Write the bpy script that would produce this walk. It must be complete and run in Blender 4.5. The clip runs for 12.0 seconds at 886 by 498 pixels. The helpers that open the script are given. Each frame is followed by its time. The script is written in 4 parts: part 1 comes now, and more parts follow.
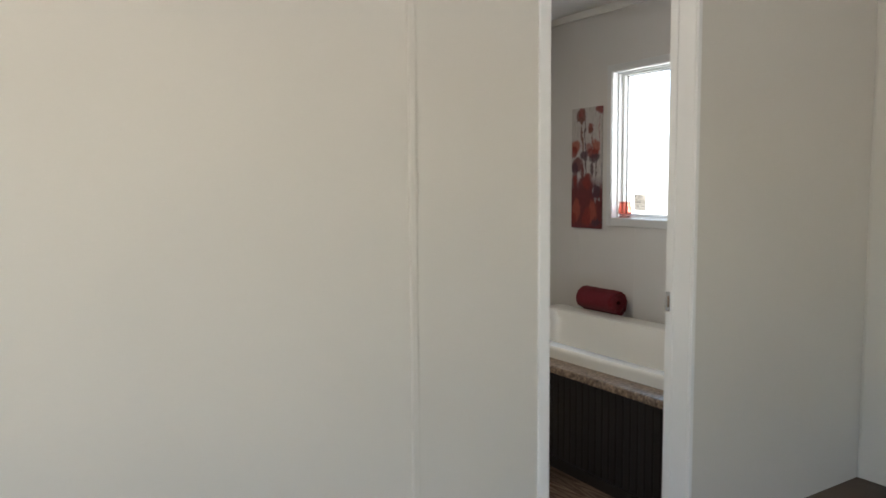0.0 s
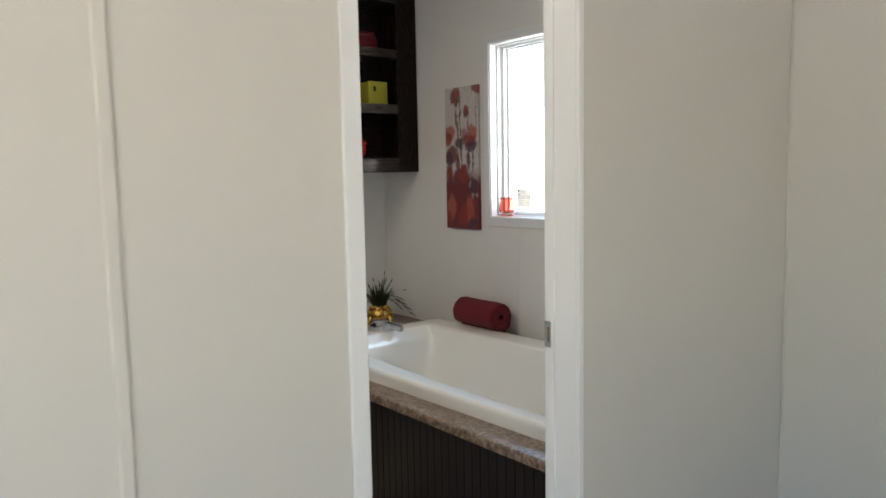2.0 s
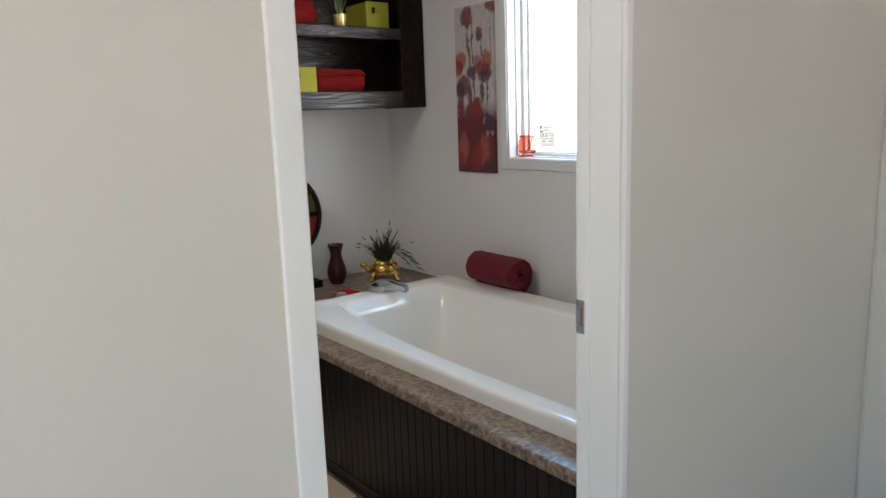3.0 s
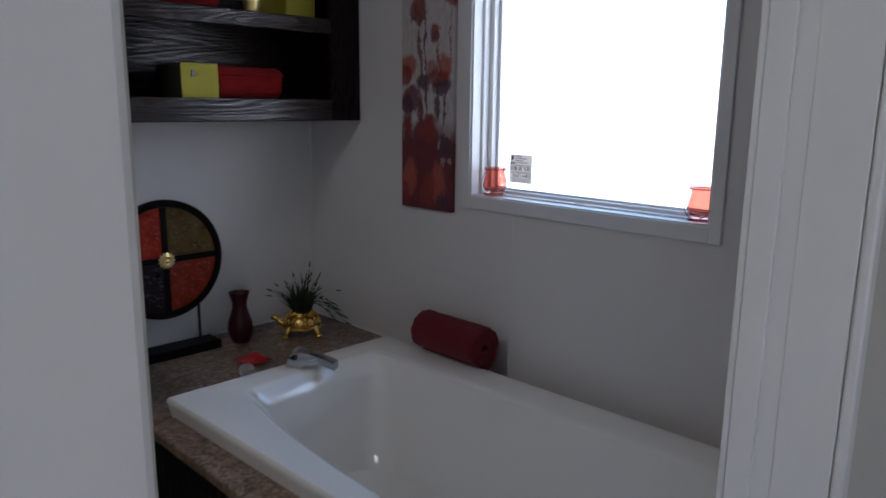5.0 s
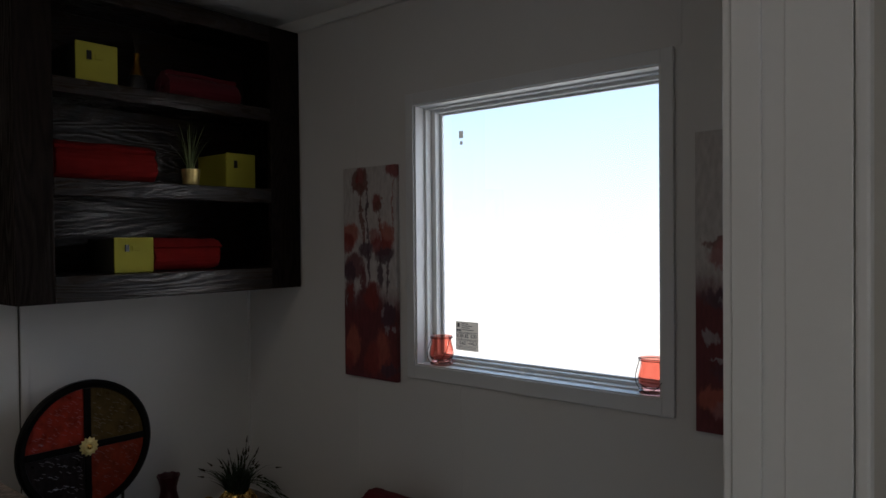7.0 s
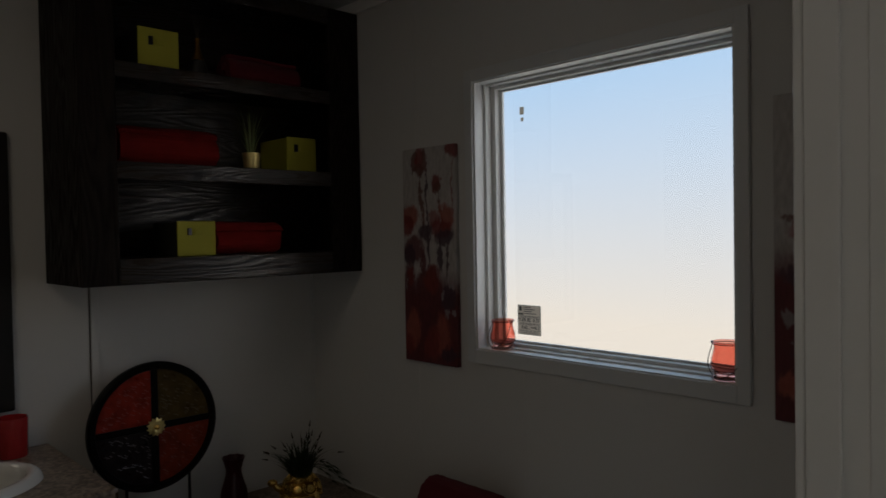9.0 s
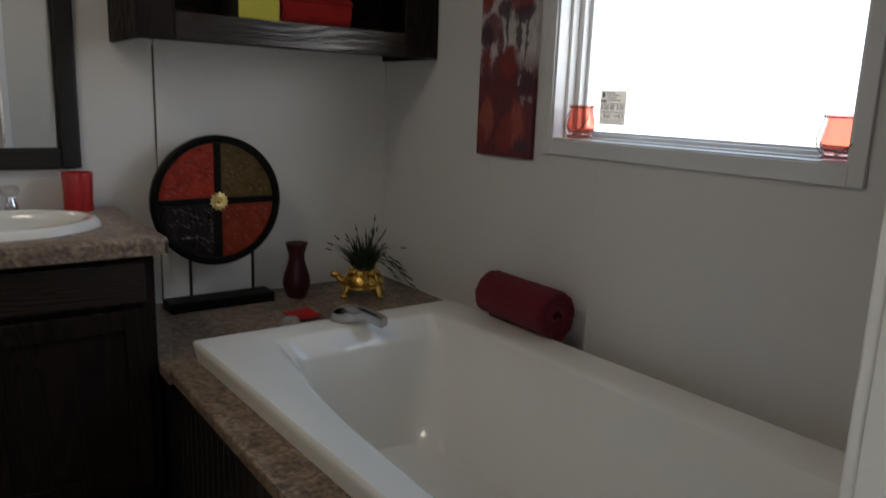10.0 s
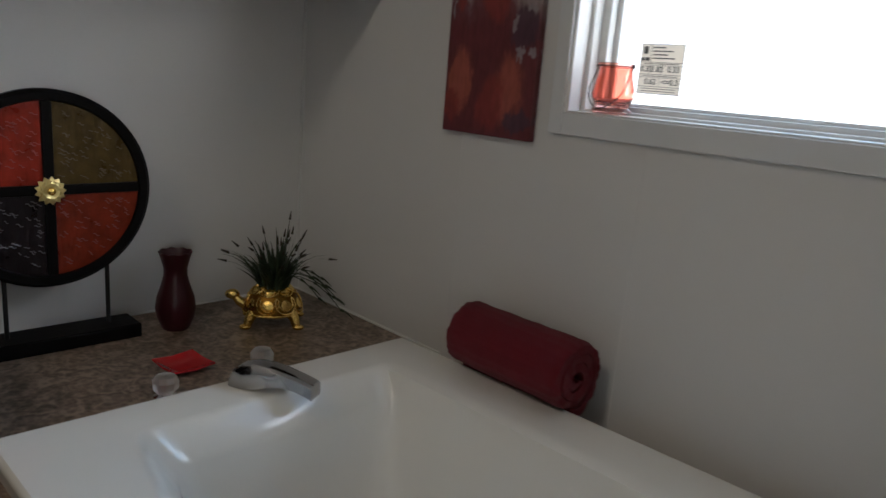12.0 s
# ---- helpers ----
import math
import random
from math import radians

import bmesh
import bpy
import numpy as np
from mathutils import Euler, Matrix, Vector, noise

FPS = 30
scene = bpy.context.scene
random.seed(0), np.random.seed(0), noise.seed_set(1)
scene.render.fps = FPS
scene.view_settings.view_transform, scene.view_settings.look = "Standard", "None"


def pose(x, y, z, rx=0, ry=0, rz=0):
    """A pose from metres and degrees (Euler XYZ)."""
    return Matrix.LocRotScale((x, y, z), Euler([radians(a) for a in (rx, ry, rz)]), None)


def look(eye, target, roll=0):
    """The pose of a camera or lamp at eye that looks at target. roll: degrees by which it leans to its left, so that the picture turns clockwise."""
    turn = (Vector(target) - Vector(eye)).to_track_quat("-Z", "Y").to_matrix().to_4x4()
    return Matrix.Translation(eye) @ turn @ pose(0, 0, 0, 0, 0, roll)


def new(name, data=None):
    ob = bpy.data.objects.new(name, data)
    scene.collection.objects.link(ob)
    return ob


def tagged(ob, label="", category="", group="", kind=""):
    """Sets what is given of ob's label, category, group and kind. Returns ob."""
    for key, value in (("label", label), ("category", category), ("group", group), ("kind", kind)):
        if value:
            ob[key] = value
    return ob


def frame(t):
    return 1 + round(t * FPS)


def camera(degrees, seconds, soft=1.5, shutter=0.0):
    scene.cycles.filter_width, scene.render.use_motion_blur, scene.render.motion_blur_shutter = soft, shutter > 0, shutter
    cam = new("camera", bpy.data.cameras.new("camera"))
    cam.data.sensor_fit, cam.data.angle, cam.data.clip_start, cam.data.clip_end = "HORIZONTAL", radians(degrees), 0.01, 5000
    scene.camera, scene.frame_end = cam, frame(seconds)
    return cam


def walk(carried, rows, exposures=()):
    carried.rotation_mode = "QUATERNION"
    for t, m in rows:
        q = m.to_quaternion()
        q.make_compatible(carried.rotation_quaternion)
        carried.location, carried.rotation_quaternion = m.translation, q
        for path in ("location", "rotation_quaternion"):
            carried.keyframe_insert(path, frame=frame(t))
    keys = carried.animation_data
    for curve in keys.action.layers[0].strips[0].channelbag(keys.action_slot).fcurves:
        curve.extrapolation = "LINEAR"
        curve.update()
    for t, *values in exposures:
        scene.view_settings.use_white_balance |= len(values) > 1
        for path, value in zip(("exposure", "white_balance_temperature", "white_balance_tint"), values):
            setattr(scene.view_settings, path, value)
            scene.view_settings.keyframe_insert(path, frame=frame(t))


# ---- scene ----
cam = camera(63.0, 12.0, shutter=0.4)
PATH = [
    (0, (0.039, 0.331, 1.337), (1.087, 2.025, 1.155), -0.5),
    (0.5, (0.26, 0.317, 1.344), (1.317, 2.005, 1.166), -0.8),
    (1, (0.44, 0.432, 1.305), (1.53, 2.1, 1.125), 0.8),
    (1.5, (0.537, 0.615, 1.335), (1.724, 2.213, 1.143), -0.5),
    (2, (0.674, 0.803, 1.336), (1.932, 2.344, 1.132), -1.1),
    (2.5, (0.91, 0.971, 1.34), (2.132, 2.528, 1.05), -1.7),
    (3, (1.027, 1.156, 1.319), (2.22, 2.718, 0.952), -2.0),
    (5, (1.399, 1.856, 1.430), (2.788, 3.234, 1.035), 0.7),
    (5.5, (1.419, 1.918, 1.476), (2.921, 3.190, 1.150), 0.4),
    (6, (1.423, 1.917, 1.523), (2.949, 3.182, 1.328), -0.7),
    (6.5, (1.427, 1.917, 1.554), (2.951, 3.173, 1.528), -0.2),
    (7, (1.432, 1.916, 1.544), (2.952, 3.190, 1.515), -0.5),
    (9, (1.515, 1.931, 1.502), (2.905, 3.360, 1.457), -1.0),
    (9.5, (1.617, 1.944, 1.349), (2.822, 3.539, 1.266), -0.5),
    (10, (1.704, 1.978, 1.212), (2.862, 3.558, 0.81), 2.1),
    (10.5, (1.81, 2.127, 1.24), (3.071, 3.61, 0.783), 3.1),
    (11, (1.874, 2.296, 1.247), (3.263, 3.666, 0.806), 0.8),
    (11.5, (1.976, 2.446, 1.186), (3.366, 3.818, 0.755), 3.9),
    (12, (2.036, 2.672, 1.159), (3.414, 4.048, 0.7), 4.6),
]
EXPOSURES = [(0, 2.75, 5750, 8), (1.5, 3.1, 5650, 8), (3, 3.1, 5450, 9), (5, 1.8, 4950, 15), (5.5, 1.9, 4950, 15), (6, 1.75, 5000, 13), (6.5, 1.32, 5200, 12), (7, 0.68, 5450, 11), (8, 0.1, 5850, 9), (9, 0.0, 5850, 9), (9.5, 0.1, 5850, 10), (9.75, 0.95, 5850, 10), (10, 1.92, 5650, 9), (10.3, 2.25, 5600, 9), (11, 2.22, 5550, 9), (11.5, 2.1, 5550, 9), (12, 2.12, 5550, 9)]
walk(cam, [(t, look(eye, target, roll)) for t, eye, target, roll in PATH], EXPOSURES)

# ---- world, sun, light ----
SUN_ELEVATION, SUN_AZIMUTH = 42.0, 205.0
world = bpy.data.worlds.new("sky")
scene.world = world
world.use_nodes = True
wn, wl = world.node_tree.nodes, world.node_tree.links
sky = wn.new("ShaderNodeTexSky")
sky.sky_type, sky.sun_disc = "NISHITA", False
sky.sun_elevation, sky.sun_rotation = radians(SUN_ELEVATION), radians(SUN_AZIMUTH)
wl.new(sky.outputs["Color"], wn["Background"].inputs["Color"])
wn["Background"].inputs["Strength"].default_value = 0.07

sun_data = bpy.data.lights.new("sun", "SUN")
sun_data.energy, sun_data.angle, sun_data.color = 4.8, radians(0.5), (1.0, 0.95, 0.88)
sun = new("sun", sun_data)
sx, sy = math.sin(radians(SUN_AZIMUTH)), math.cos(radians(SUN_AZIMUTH))
sun.matrix_world = look((sx * 30, sy * 30, 30 * math.tan(radians(SUN_ELEVATION))), (0, 0, 0))

LAMP_GLOW = 2.6

# ---- materials ----


def mat(name, color, rough=0.5, metal=0.0, var=0.06, scale=3.0, bump=0.0, bump_scale=60.0, stretch=(1, 1, 1), spec=0.5, coat=0.0, speck=0.0, island=0.0):
    """A painted or plain surface: two scales of tone, roughness that wanders, fine relief."""
    m = bpy.data.materials.new(name)
    m.use_nodes = True
    n, l = m.node_tree.nodes, m.node_tree.links
    b = n["Principled BSDF"]
    tc = n.new("ShaderNodeTexCoord")
    mp = n.new("ShaderNodeMapping")
    mp.inputs["Scale"].default_value = stretch
    l.new(tc.outputs["Object"], mp.inputs["Vector"])
    big = n.new("ShaderNodeTexNoise")
    big.inputs["Scale"].default_value, big.inputs["Detail"].default_value = scale, 5
    fine = n.new("ShaderNodeTexNoise")
    fine.inputs["Scale"].default_value, fine.inputs["Detail"].default_value = bump_scale, 3
    for t in (big, fine):
        l.new(mp.outputs["Vector"], t.inputs["Vector"])
    add = n.new("ShaderNodeMath")
    add.operation = "MULTIPLY_ADD"
    l.new(fine.outputs["Fac"], add.inputs[0])
    add.inputs[1].default_value = 0.35 + speck
    l.new(big.outputs["Fac"], add.inputs[2])
    rng = n.new("ShaderNodeMapRange")
    rng.inputs["From Min"].default_value, rng.inputs["From Max"].default_value = 0.35, 1.0 + speck * 0.5
    rng.inputs["To Min"].default_value, rng.inputs["To Max"].default_value = 1 - var, 1 + var
    l.new(add.outputs[0], rng.inputs["Value"])
    val = rng.outputs["Result"]
    if island:
        oi = n.new("ShaderNodeObjectInfo")
        r2 = n.new("ShaderNodeMapRange")
        r2.inputs["To Min"].default_value, r2.inputs["To Max"].default_value = 1 - island, 1 + island
        l.new(oi.outputs["Random"], r2.inputs["Value"])
        mu = n.new("ShaderNodeMath")
        mu.operation = "MULTIPLY"
        l.new(val, mu.inputs[0])
        l.new(r2.outputs["Result"], mu.inputs[1])
        val = mu.outputs[0]
    hs = n.new("ShaderNodeHueSaturation")
    hs.inputs["Color"].default_value = (*color, 1)
    l.new(val, hs.inputs["Value"])
    l.new(hs.outputs["Color"], b.inputs["Base Color"])
    rr = n.new("ShaderNodeMapRange")
    rr.inputs["To Min"].default_value, rr.inputs["To Max"].default_value = max(0.02, rough - 0.08), min(1, rough + 0.08)
    l.new(big.outputs["Fac"], rr.inputs["Value"])
    l.new(rr.outputs["Result"], b.inputs["Roughness"])
    b.inputs["Metallic"].default_value = metal
    b.inputs["Specular IOR Level"].default_value = spec
    b.inputs["Coat Weight"].default_value = coat
    if bump:
        bp = n.new("ShaderNodeBump")
        bp.inputs["Strength"].default_value, bp.inputs["Distance"].default_value = bump, 0.002
        l.new(fine.outputs["Fac"], bp.inputs["Height"])
        l.new(bp.outputs["Normal"], b.inputs["Normal"])
    return m


def wood(name, dark, light, rough, scale=9.0, stretch=(0.12, 1, 1), bump=0.4, spec=0.5, rings=16.0):
    """Open-grained wood: stretched, bent rings with fine pores."""
    m = bpy.data.materials.new(name)
    m.use_nodes = True
    n, l = m.node_tree.nodes, m.node_tree.links
    b = n["Principled BSDF"]
    tc = n.new("ShaderNodeTexCoord")
    mp = n.new("ShaderNodeMapping")
    mp.inputs["Scale"].default_value = stretch
    l.new(tc.outputs["Object"], mp.inputs["Vector"])
    no = n.new("ShaderNodeTexNoise")
    no.inputs["Scale"].default_value, no.inputs["Detail"].default_value, no.inputs["Distortion"].default_value = scale, 2, 0.4
    l.new(mp.outputs["Vector"], no.inputs["Vector"])
    mul = n.new("ShaderNodeMath")
    mul.operation = "MULTIPLY"
    mul.inputs[1].default_value = rings
    l.new(no.outputs["Fac"], mul.inputs[0])
    fr = n.new("ShaderNodeMath")
    fr.operation = "PINGPONG"
    fr.inputs[1].default_value = 0.5
    l.new(mul.outputs[0], fr.inputs[0])
    pore = n.new("ShaderNodeTexNoise")
    pore.inputs["Scale"].default_value, pore.inputs["Detail"].default_value = scale * 28, 3
    l.new(mp.outputs["Vector"], pore.inputs["Vector"])
    ad = n.new("ShaderNodeMath")
    ad.operation = "MULTIPLY_ADD"
    ad.inputs[1].default_value = 0.7
    l.new(pore.outputs["Fac"], ad.inputs[0])
    l.new(fr.outputs[0], ad.inputs[2])
    cr = n.new("ShaderNodeValToRGB")
    cr.color_ramp.elements[0].position, cr.color_ramp.elements[0].color = 0.3, (*dark, 1)
    cr.color_ramp.elements[1].position, cr.color_ramp.elements[1].color = 0.95, (*light, 1)
    l.new(ad.outputs[0], cr.inputs["Fac"])
    l.new(cr.outputs["Color"], b.inputs["Base Color"])
    gloss = n.new("ShaderNodeMapRange")
    gloss.inputs["From Min"].default_value, gloss.inputs["From Max"].default_value = 0.3, 0.8
    gloss.inputs["To Min"].default_value, gloss.inputs["To Max"].default_value = min(1.0, rough + 0.4), rough
    l.new(ad.outputs[0], gloss.inputs["Value"])
    l.new(gloss.outputs["Result"], b.inputs["Roughness"])
    b.inputs["Specular IOR Level"].default_value = spec
    bp = n.new("ShaderNodeBump")
    bp.inputs["Strength"].default_value, bp.inputs["Distance"].default_value = bump, 0.003
    l.new(ad.outputs[0], bp.inputs["Height"])
    l.new(bp.outputs["Normal"], b.inputs["Normal"])
    return m


def laminate(name):
    """Brown mottled stone-look laminate."""
    m = bpy.data.materials.new(name)
    m.use_nodes = True
    n, l = m.node_tree.nodes, m.node_tree.links
    b = n["Principled BSDF"]
    tc = n.new("ShaderNodeTexCoord")
    a = n.new("ShaderNodeTexNoise")
    a.inputs["Scale"].default_value, a.inputs["Detail"].default_value, a.inputs["Distortion"].default_value = 24, 7, 1.8
    v = n.new("ShaderNodeTexVoronoi")
    v.inputs["Scale"].default_value = 85
    l.new(tc.outputs["Object"], a.inputs["Vector"])
    l.new(tc.outputs["Object"], v.inputs["Vector"])
    ad = n.new("ShaderNodeMath")
    ad.operation = "MULTIPLY_ADD"
    ad.inputs[1].default_value = 0.28
    l.new(v.outputs["Distance"], ad.inputs[0])
    l.new(a.outputs["Fac"], ad.inputs[2])
    cr = n.new("ShaderNodeValToRGB")
    e = cr.color_ramp.elements
    e[0].position, e[0].color = 0.38, (0.045, 0.031, 0.021, 1)
    e[1].position, e[1].color = 0.82, (0.33, 0.25, 0.18, 1)
    for p, c in ((0.5, (0.1, 0.068, 0.047, 1)), (0.58, (0.15, 0.107, 0.077, 1)), (0.68, (0.21, 0.155, 0.113, 1))):
        k = e.new(p)
        k.color = c
    l.new(ad.outputs[0], cr.inputs["Fac"])
    l.new(cr.outputs["Color"], b.inputs["Base Color"])
    b.inputs["Roughness"].default_value = 0.33
    return m


def glass(name, color=(1, 1, 1), rough=0.0):
    m = bpy.data.materials.new(name)
    m.use_nodes = True
    b = m.node_tree.nodes["Principled BSDF"]
    b.inputs["Base Color"].default_value = (*color, 1)
    b.inputs["Transmission Weight"].default_value = 1.0
    b.inputs["Roughness"].default_value = rough
    b.inputs["IOR"].default_value = 1.45
    return m


BED_WALL = mat("beige_vinyl_wallboard", (0.615, 0.59, 0.535), 0.55, var=0.03, scale=1.2, bump=0.08, bump_scale=220)
BATH_WALL = mat("pale_grey_vinyl_wallboard", (0.67, 0.66, 0.65), 0.5, var=0.03, scale=1.5, bump=0.1, bump_scale=240)
CEILING = mat("white_textured_ceiling", (0.82, 0.81, 0.79), 0.9, var=0.04, scale=4, bump=0.5, bump_scale=90)
WHITE = mat("white_painted_trim", (0.78, 0.78, 0.77), 0.35, var=0.02, scale=6, bump=0.04, bump_scale=120)
CASING = mat("pale_grey_window_casing", (0.69, 0.7, 0.715), 0.4, var=0.02, scale=6, bump=0.04, bump_scale=120)
VINYL = mat("white_vinyl_window_profile", (0.8, 0.8, 0.79), 0.3, var=0.02, scale=8)
CARPET = mat("brown_carpet", (0.1, 0.076, 0.055), 0.95, var=0.25, scale=8, bump=0.9, bump_scale=500, speck=0.3)
PLANK = wood("brown_wood_look_vinyl", (0.05, 0.032, 0.022), (0.16, 0.105, 0.07), 0.45, scale=7, stretch=(1, 0.12, 1), bump=0.15)
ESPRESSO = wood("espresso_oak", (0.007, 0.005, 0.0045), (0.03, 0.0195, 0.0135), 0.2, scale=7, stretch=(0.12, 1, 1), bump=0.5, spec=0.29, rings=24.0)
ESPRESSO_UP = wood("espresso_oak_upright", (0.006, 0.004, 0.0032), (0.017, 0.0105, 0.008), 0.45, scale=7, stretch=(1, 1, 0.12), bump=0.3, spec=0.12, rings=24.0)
BEAD = mat("black_brown_beadboard", (0.011, 0.009, 0.009), 0.4, var=0.15, scale=6, bump=0.15, bump_scale=150, stretch=(1, 1, 0.15), island=0.12)
LAMINATE = laminate("brown_stone_laminate")
ACRYLIC = mat("white_tub_acrylic", (0.78, 0.765, 0.72), 0.085, var=0.015, scale=2, coat=0.3)
PORCELAIN = mat("white_porcelain", (0.8, 0.79, 0.76), 0.08, var=0.01, coat=0.5)
CHROME = mat("chrome", (0.75, 0.76, 0.78), 0.07, metal=1.0, var=0.02)
STEEL = mat("darkened_chrome", (0.42, 0.42, 0.43), 0.1, metal=1.0, var=0.06)
GLASS = glass("clear_glass")

# ---- building ----


def box(bm, x0, x1, y0, y1, z0, z1, bevel=0.0, seg=2):
    r = bmesh.ops.create_cube(bm, size=1)
    for v in r["verts"]:
        v.co = Vector(((x0 + x1) / 2 + v.co.x * (x1 - x0), (y0 + y1) / 2 + v.co.y * (y1 - y0), (z0 + z1) / 2 + v.co.z * (z1 - z0)))
    if bevel:
        edges = {e for v in r["verts"] for e in v.link_edges}
        bmesh.ops.bevel(bm, geom=list(edges), offset=bevel, segments=seg, affect="EDGES", profile=0.5)
    return bm


def mesh(name, bm, material, smooth=False):
    bmesh.ops.recalc_face_normals(bm, faces=bm.faces)
    me = bpy.data.meshes.new(name)
    bm.to_mesh(me)
    bm.free()
    me.materials.append(material)
    if smooth:
        me.shade_smooth()
        me.set_sharp_from_angle(angle=radians(smooth if smooth > 1 else 40))
    return me


def thing(name, bm, material, label, category, group="", kind="", smooth=False):
    return tagged(new(name, mesh(name, bm, material, smooth)), label, category, group, kind)


def holder(name, at, label, category, group=""):
    ob = new(name)
    ob.empty_display_size = 0.1
    ob.matrix_world = Matrix.Translation(at) if not isinstance(at, Matrix) else at
    return tagged(ob, label, category, group)


def part(name, bm, material, parent, label="", smooth=False, m=None):
    """One mesh object under a thing or a part; coordinates are the world's unless m is given (then they are the part's own, at m in the world)."""
    ob = new(name, mesh(name, bm, material, smooth))
    ob.parent = parent
    world_of = parent.matrix_basis if parent.parent is None else parent.parent.matrix_basis @ parent.matrix_parent_inverse @ parent.matrix_basis
    ob.matrix_parent_inverse = world_of.inverted()
    if m is not None:
        ob.matrix_basis = m
    if label:
        ob["label"] = label
    return ob


def boxes(*rows, bevel=0.0):
    bm = bmesh.new()
    for r in rows:
        box(bm, *r, bevel=bevel)
    return bm


def lathe(profile, steps=28, bm=None, at=(0, 0, 0)):
    """A turned shape from (radius, height) pairs."""
    bm = bm or bmesh.new()
    rings = []
    for r, z in profile:
        if r < 1e-5:
            rings.append([bm.verts.new((at[0], at[1], at[2] + z))])
        else:
            rings.append([bm.verts.new((at[0] + r * math.cos(2 * math.pi * i / steps), at[1] + r * math.sin(2 * math.pi * i / steps), at[2] + z)) for i in range(steps)])
    for a, b in zip(rings, rings[1:]):
        for i in range(steps):
            j = (i + 1) % steps
            if len(a) == 1 and len(b) > 1:
                bm.faces.new((a[0], b[i], b[j]))
            elif len(b) == 1 and len(a) > 1:
                bm.faces.new((a[i], a[j], b[0]))
            elif len(a) > 1:
                bm.faces.new((a[i], a[j], b[j], b[i]))
    return bm


def tube(points, radius, sides=8, bm=None, taper=None):
    """A round bar along points; taper gives the end radius."""
    bm = bm or bmesh.new()
    pts = [Vector(p) for p in points]
    rings = []
    for i, p in enumerate(pts):
        d = (pts[min(i + 1, len(pts) - 1)] - pts[max(i - 1, 0)]).normalized()
        u = d.orthogonal().normalized() if i == 0 else (u - u.dot(d) * d).normalized()
        w = d.cross(u)
        r = radius if taper is None else radius + (taper - radius) * i / (len(pts) - 1)
        rings.append([bm.verts.new(p + r * (math.cos(2 * math.pi * k / sides) * u + math.sin(2 * math.pi * k / sides) * w)) for k in range(sides)])
    for a, b in zip(rings, rings[1:]):
        for k in range(sides):
            bm.faces.new((a[k], a[(k + 1) % sides], b[(k + 1) % sides], b[k]))
    bm.faces.new(rings[0][::-1])
    bm.faces.new(rings[-1])
    return bm


# ---- structure ----
XW, YS = 3.28, 4.56              # window wall, shelf wall (inner faces)
Y0, Y1 = 2.024, 2.145              # door wall: bedroom face, bathroom face
DL, DR, DH = 1.464, 2.142, 2.03  # door opening
YR = Y0 + 0.011                  # bedroom face beside the strike jamb
XB, YB, XL = -1.6, -2.0, 0.45    # bedroom's far sides, bathroom's far side
ZC = 2.41
WY0, WY1, WZ0, WZ1 = 2.702, 3.587, 1.11, 2.0   # bathroom window opening
BY0, BY1, BZ0, BZ1 = -1.5, 0.5, 0.45, 1.8     # bedroom window opening
RX0, RX1, RZ0, RZ1 = -1.35, 0.7, 0.5, 1.8         # opening in the bedroom back wall
TH = 0.14


def structure(name, bm, material, label, category="wall"):
    return thing(name, bm, material, label, category, kind="structure")


# outer wall with the bathroom window
structure("wall_window", boxes((XW, XW + TH, Y1, WY0, 0, ZC), (XW, XW + TH, WY1, YS, 0, ZC), (XW, XW + TH, WY0, WY1, 0, WZ0), (XW, XW + TH, WY0, WY1, WZ1, ZC)),
          BATH_WALL, "pale grey vinyl-covered bathroom wall with a window opening")
structure("wall_shelf", boxes((XL - TH, XW + TH, YS, YS + TH, 0, ZC)), BATH_WALL, "pale grey vinyl-covered bathroom end wall")
structure("wall_bath_far", boxes((XL - TH, XL, Y1, YS, 0, ZC)), BATH_WALL, "plain grey bathroom side wall")
YM = (Y0 + Y1) / 2
structure("wall_door_bath", boxes((XL - TH, DL, YM, Y1, 0, ZC), (DR, XW + TH, YM, Y1, 0, ZC), (DL, DR, YM, Y1, DH, ZC)), BED_WALL, "beige bathroom face of the pocket door partition")
structure("wall_door_bed", boxes((XB - TH, DL, Y0, YM, 0, ZC), (DR, XW + TH, YR, YM, 0, ZC), (DL, DR, Y0, YM, DH, ZC)), BED_WALL, "beige vinyl-covered bedroom wall with a doorway")
structure("wall_bed_outer", boxes((XW, XW + TH, YB, YR, 0, ZC)), BED_WALL, "beige bedroom outer wall")
structure("wall_bed_back", boxes((XB - TH, RX0, YB - TH, YB, 0, ZC), (RX1, XW + TH, YB - TH, YB, 0, ZC), (RX0, RX1, YB - TH, YB, 0, RZ0), (RX0, RX1, YB - TH, YB, RZ1, ZC)), BED_WALL, "plain beige bedroom back wall with a wide window opening")
structure("wall_bed_side", boxes((XB - TH, XB, YB, BY0, 0, ZC), (XB - TH, XB, BY1, Y0, 0, ZC), (XB - TH, XB, BY0, BY1, 0, BZ0), (XB - TH, XB, BY0, BY1, BZ1, ZC)), BED_WALL, "plain beige bedroom side wall with a window opening")
structure("ceiling", boxes((XB - TH, XW + TH, YB - TH, YS + TH, ZC, ZC + 0.12)), CEILING, "white textured ceiling", "ceiling")
structure("floor_bedroom", boxes((XB - TH, XW + TH, YB - TH, Y0 + 0.05, -0.1, 0.0)), CARPET, "brown cut-pile carpet", "floor")
structure("floor_bath", boxes((XL - TH, XW + TH, Y0 + 0.05, YS + TH, -0.1, -0.006)), PLANK, "dark wood-look vinyl floor", "floor")
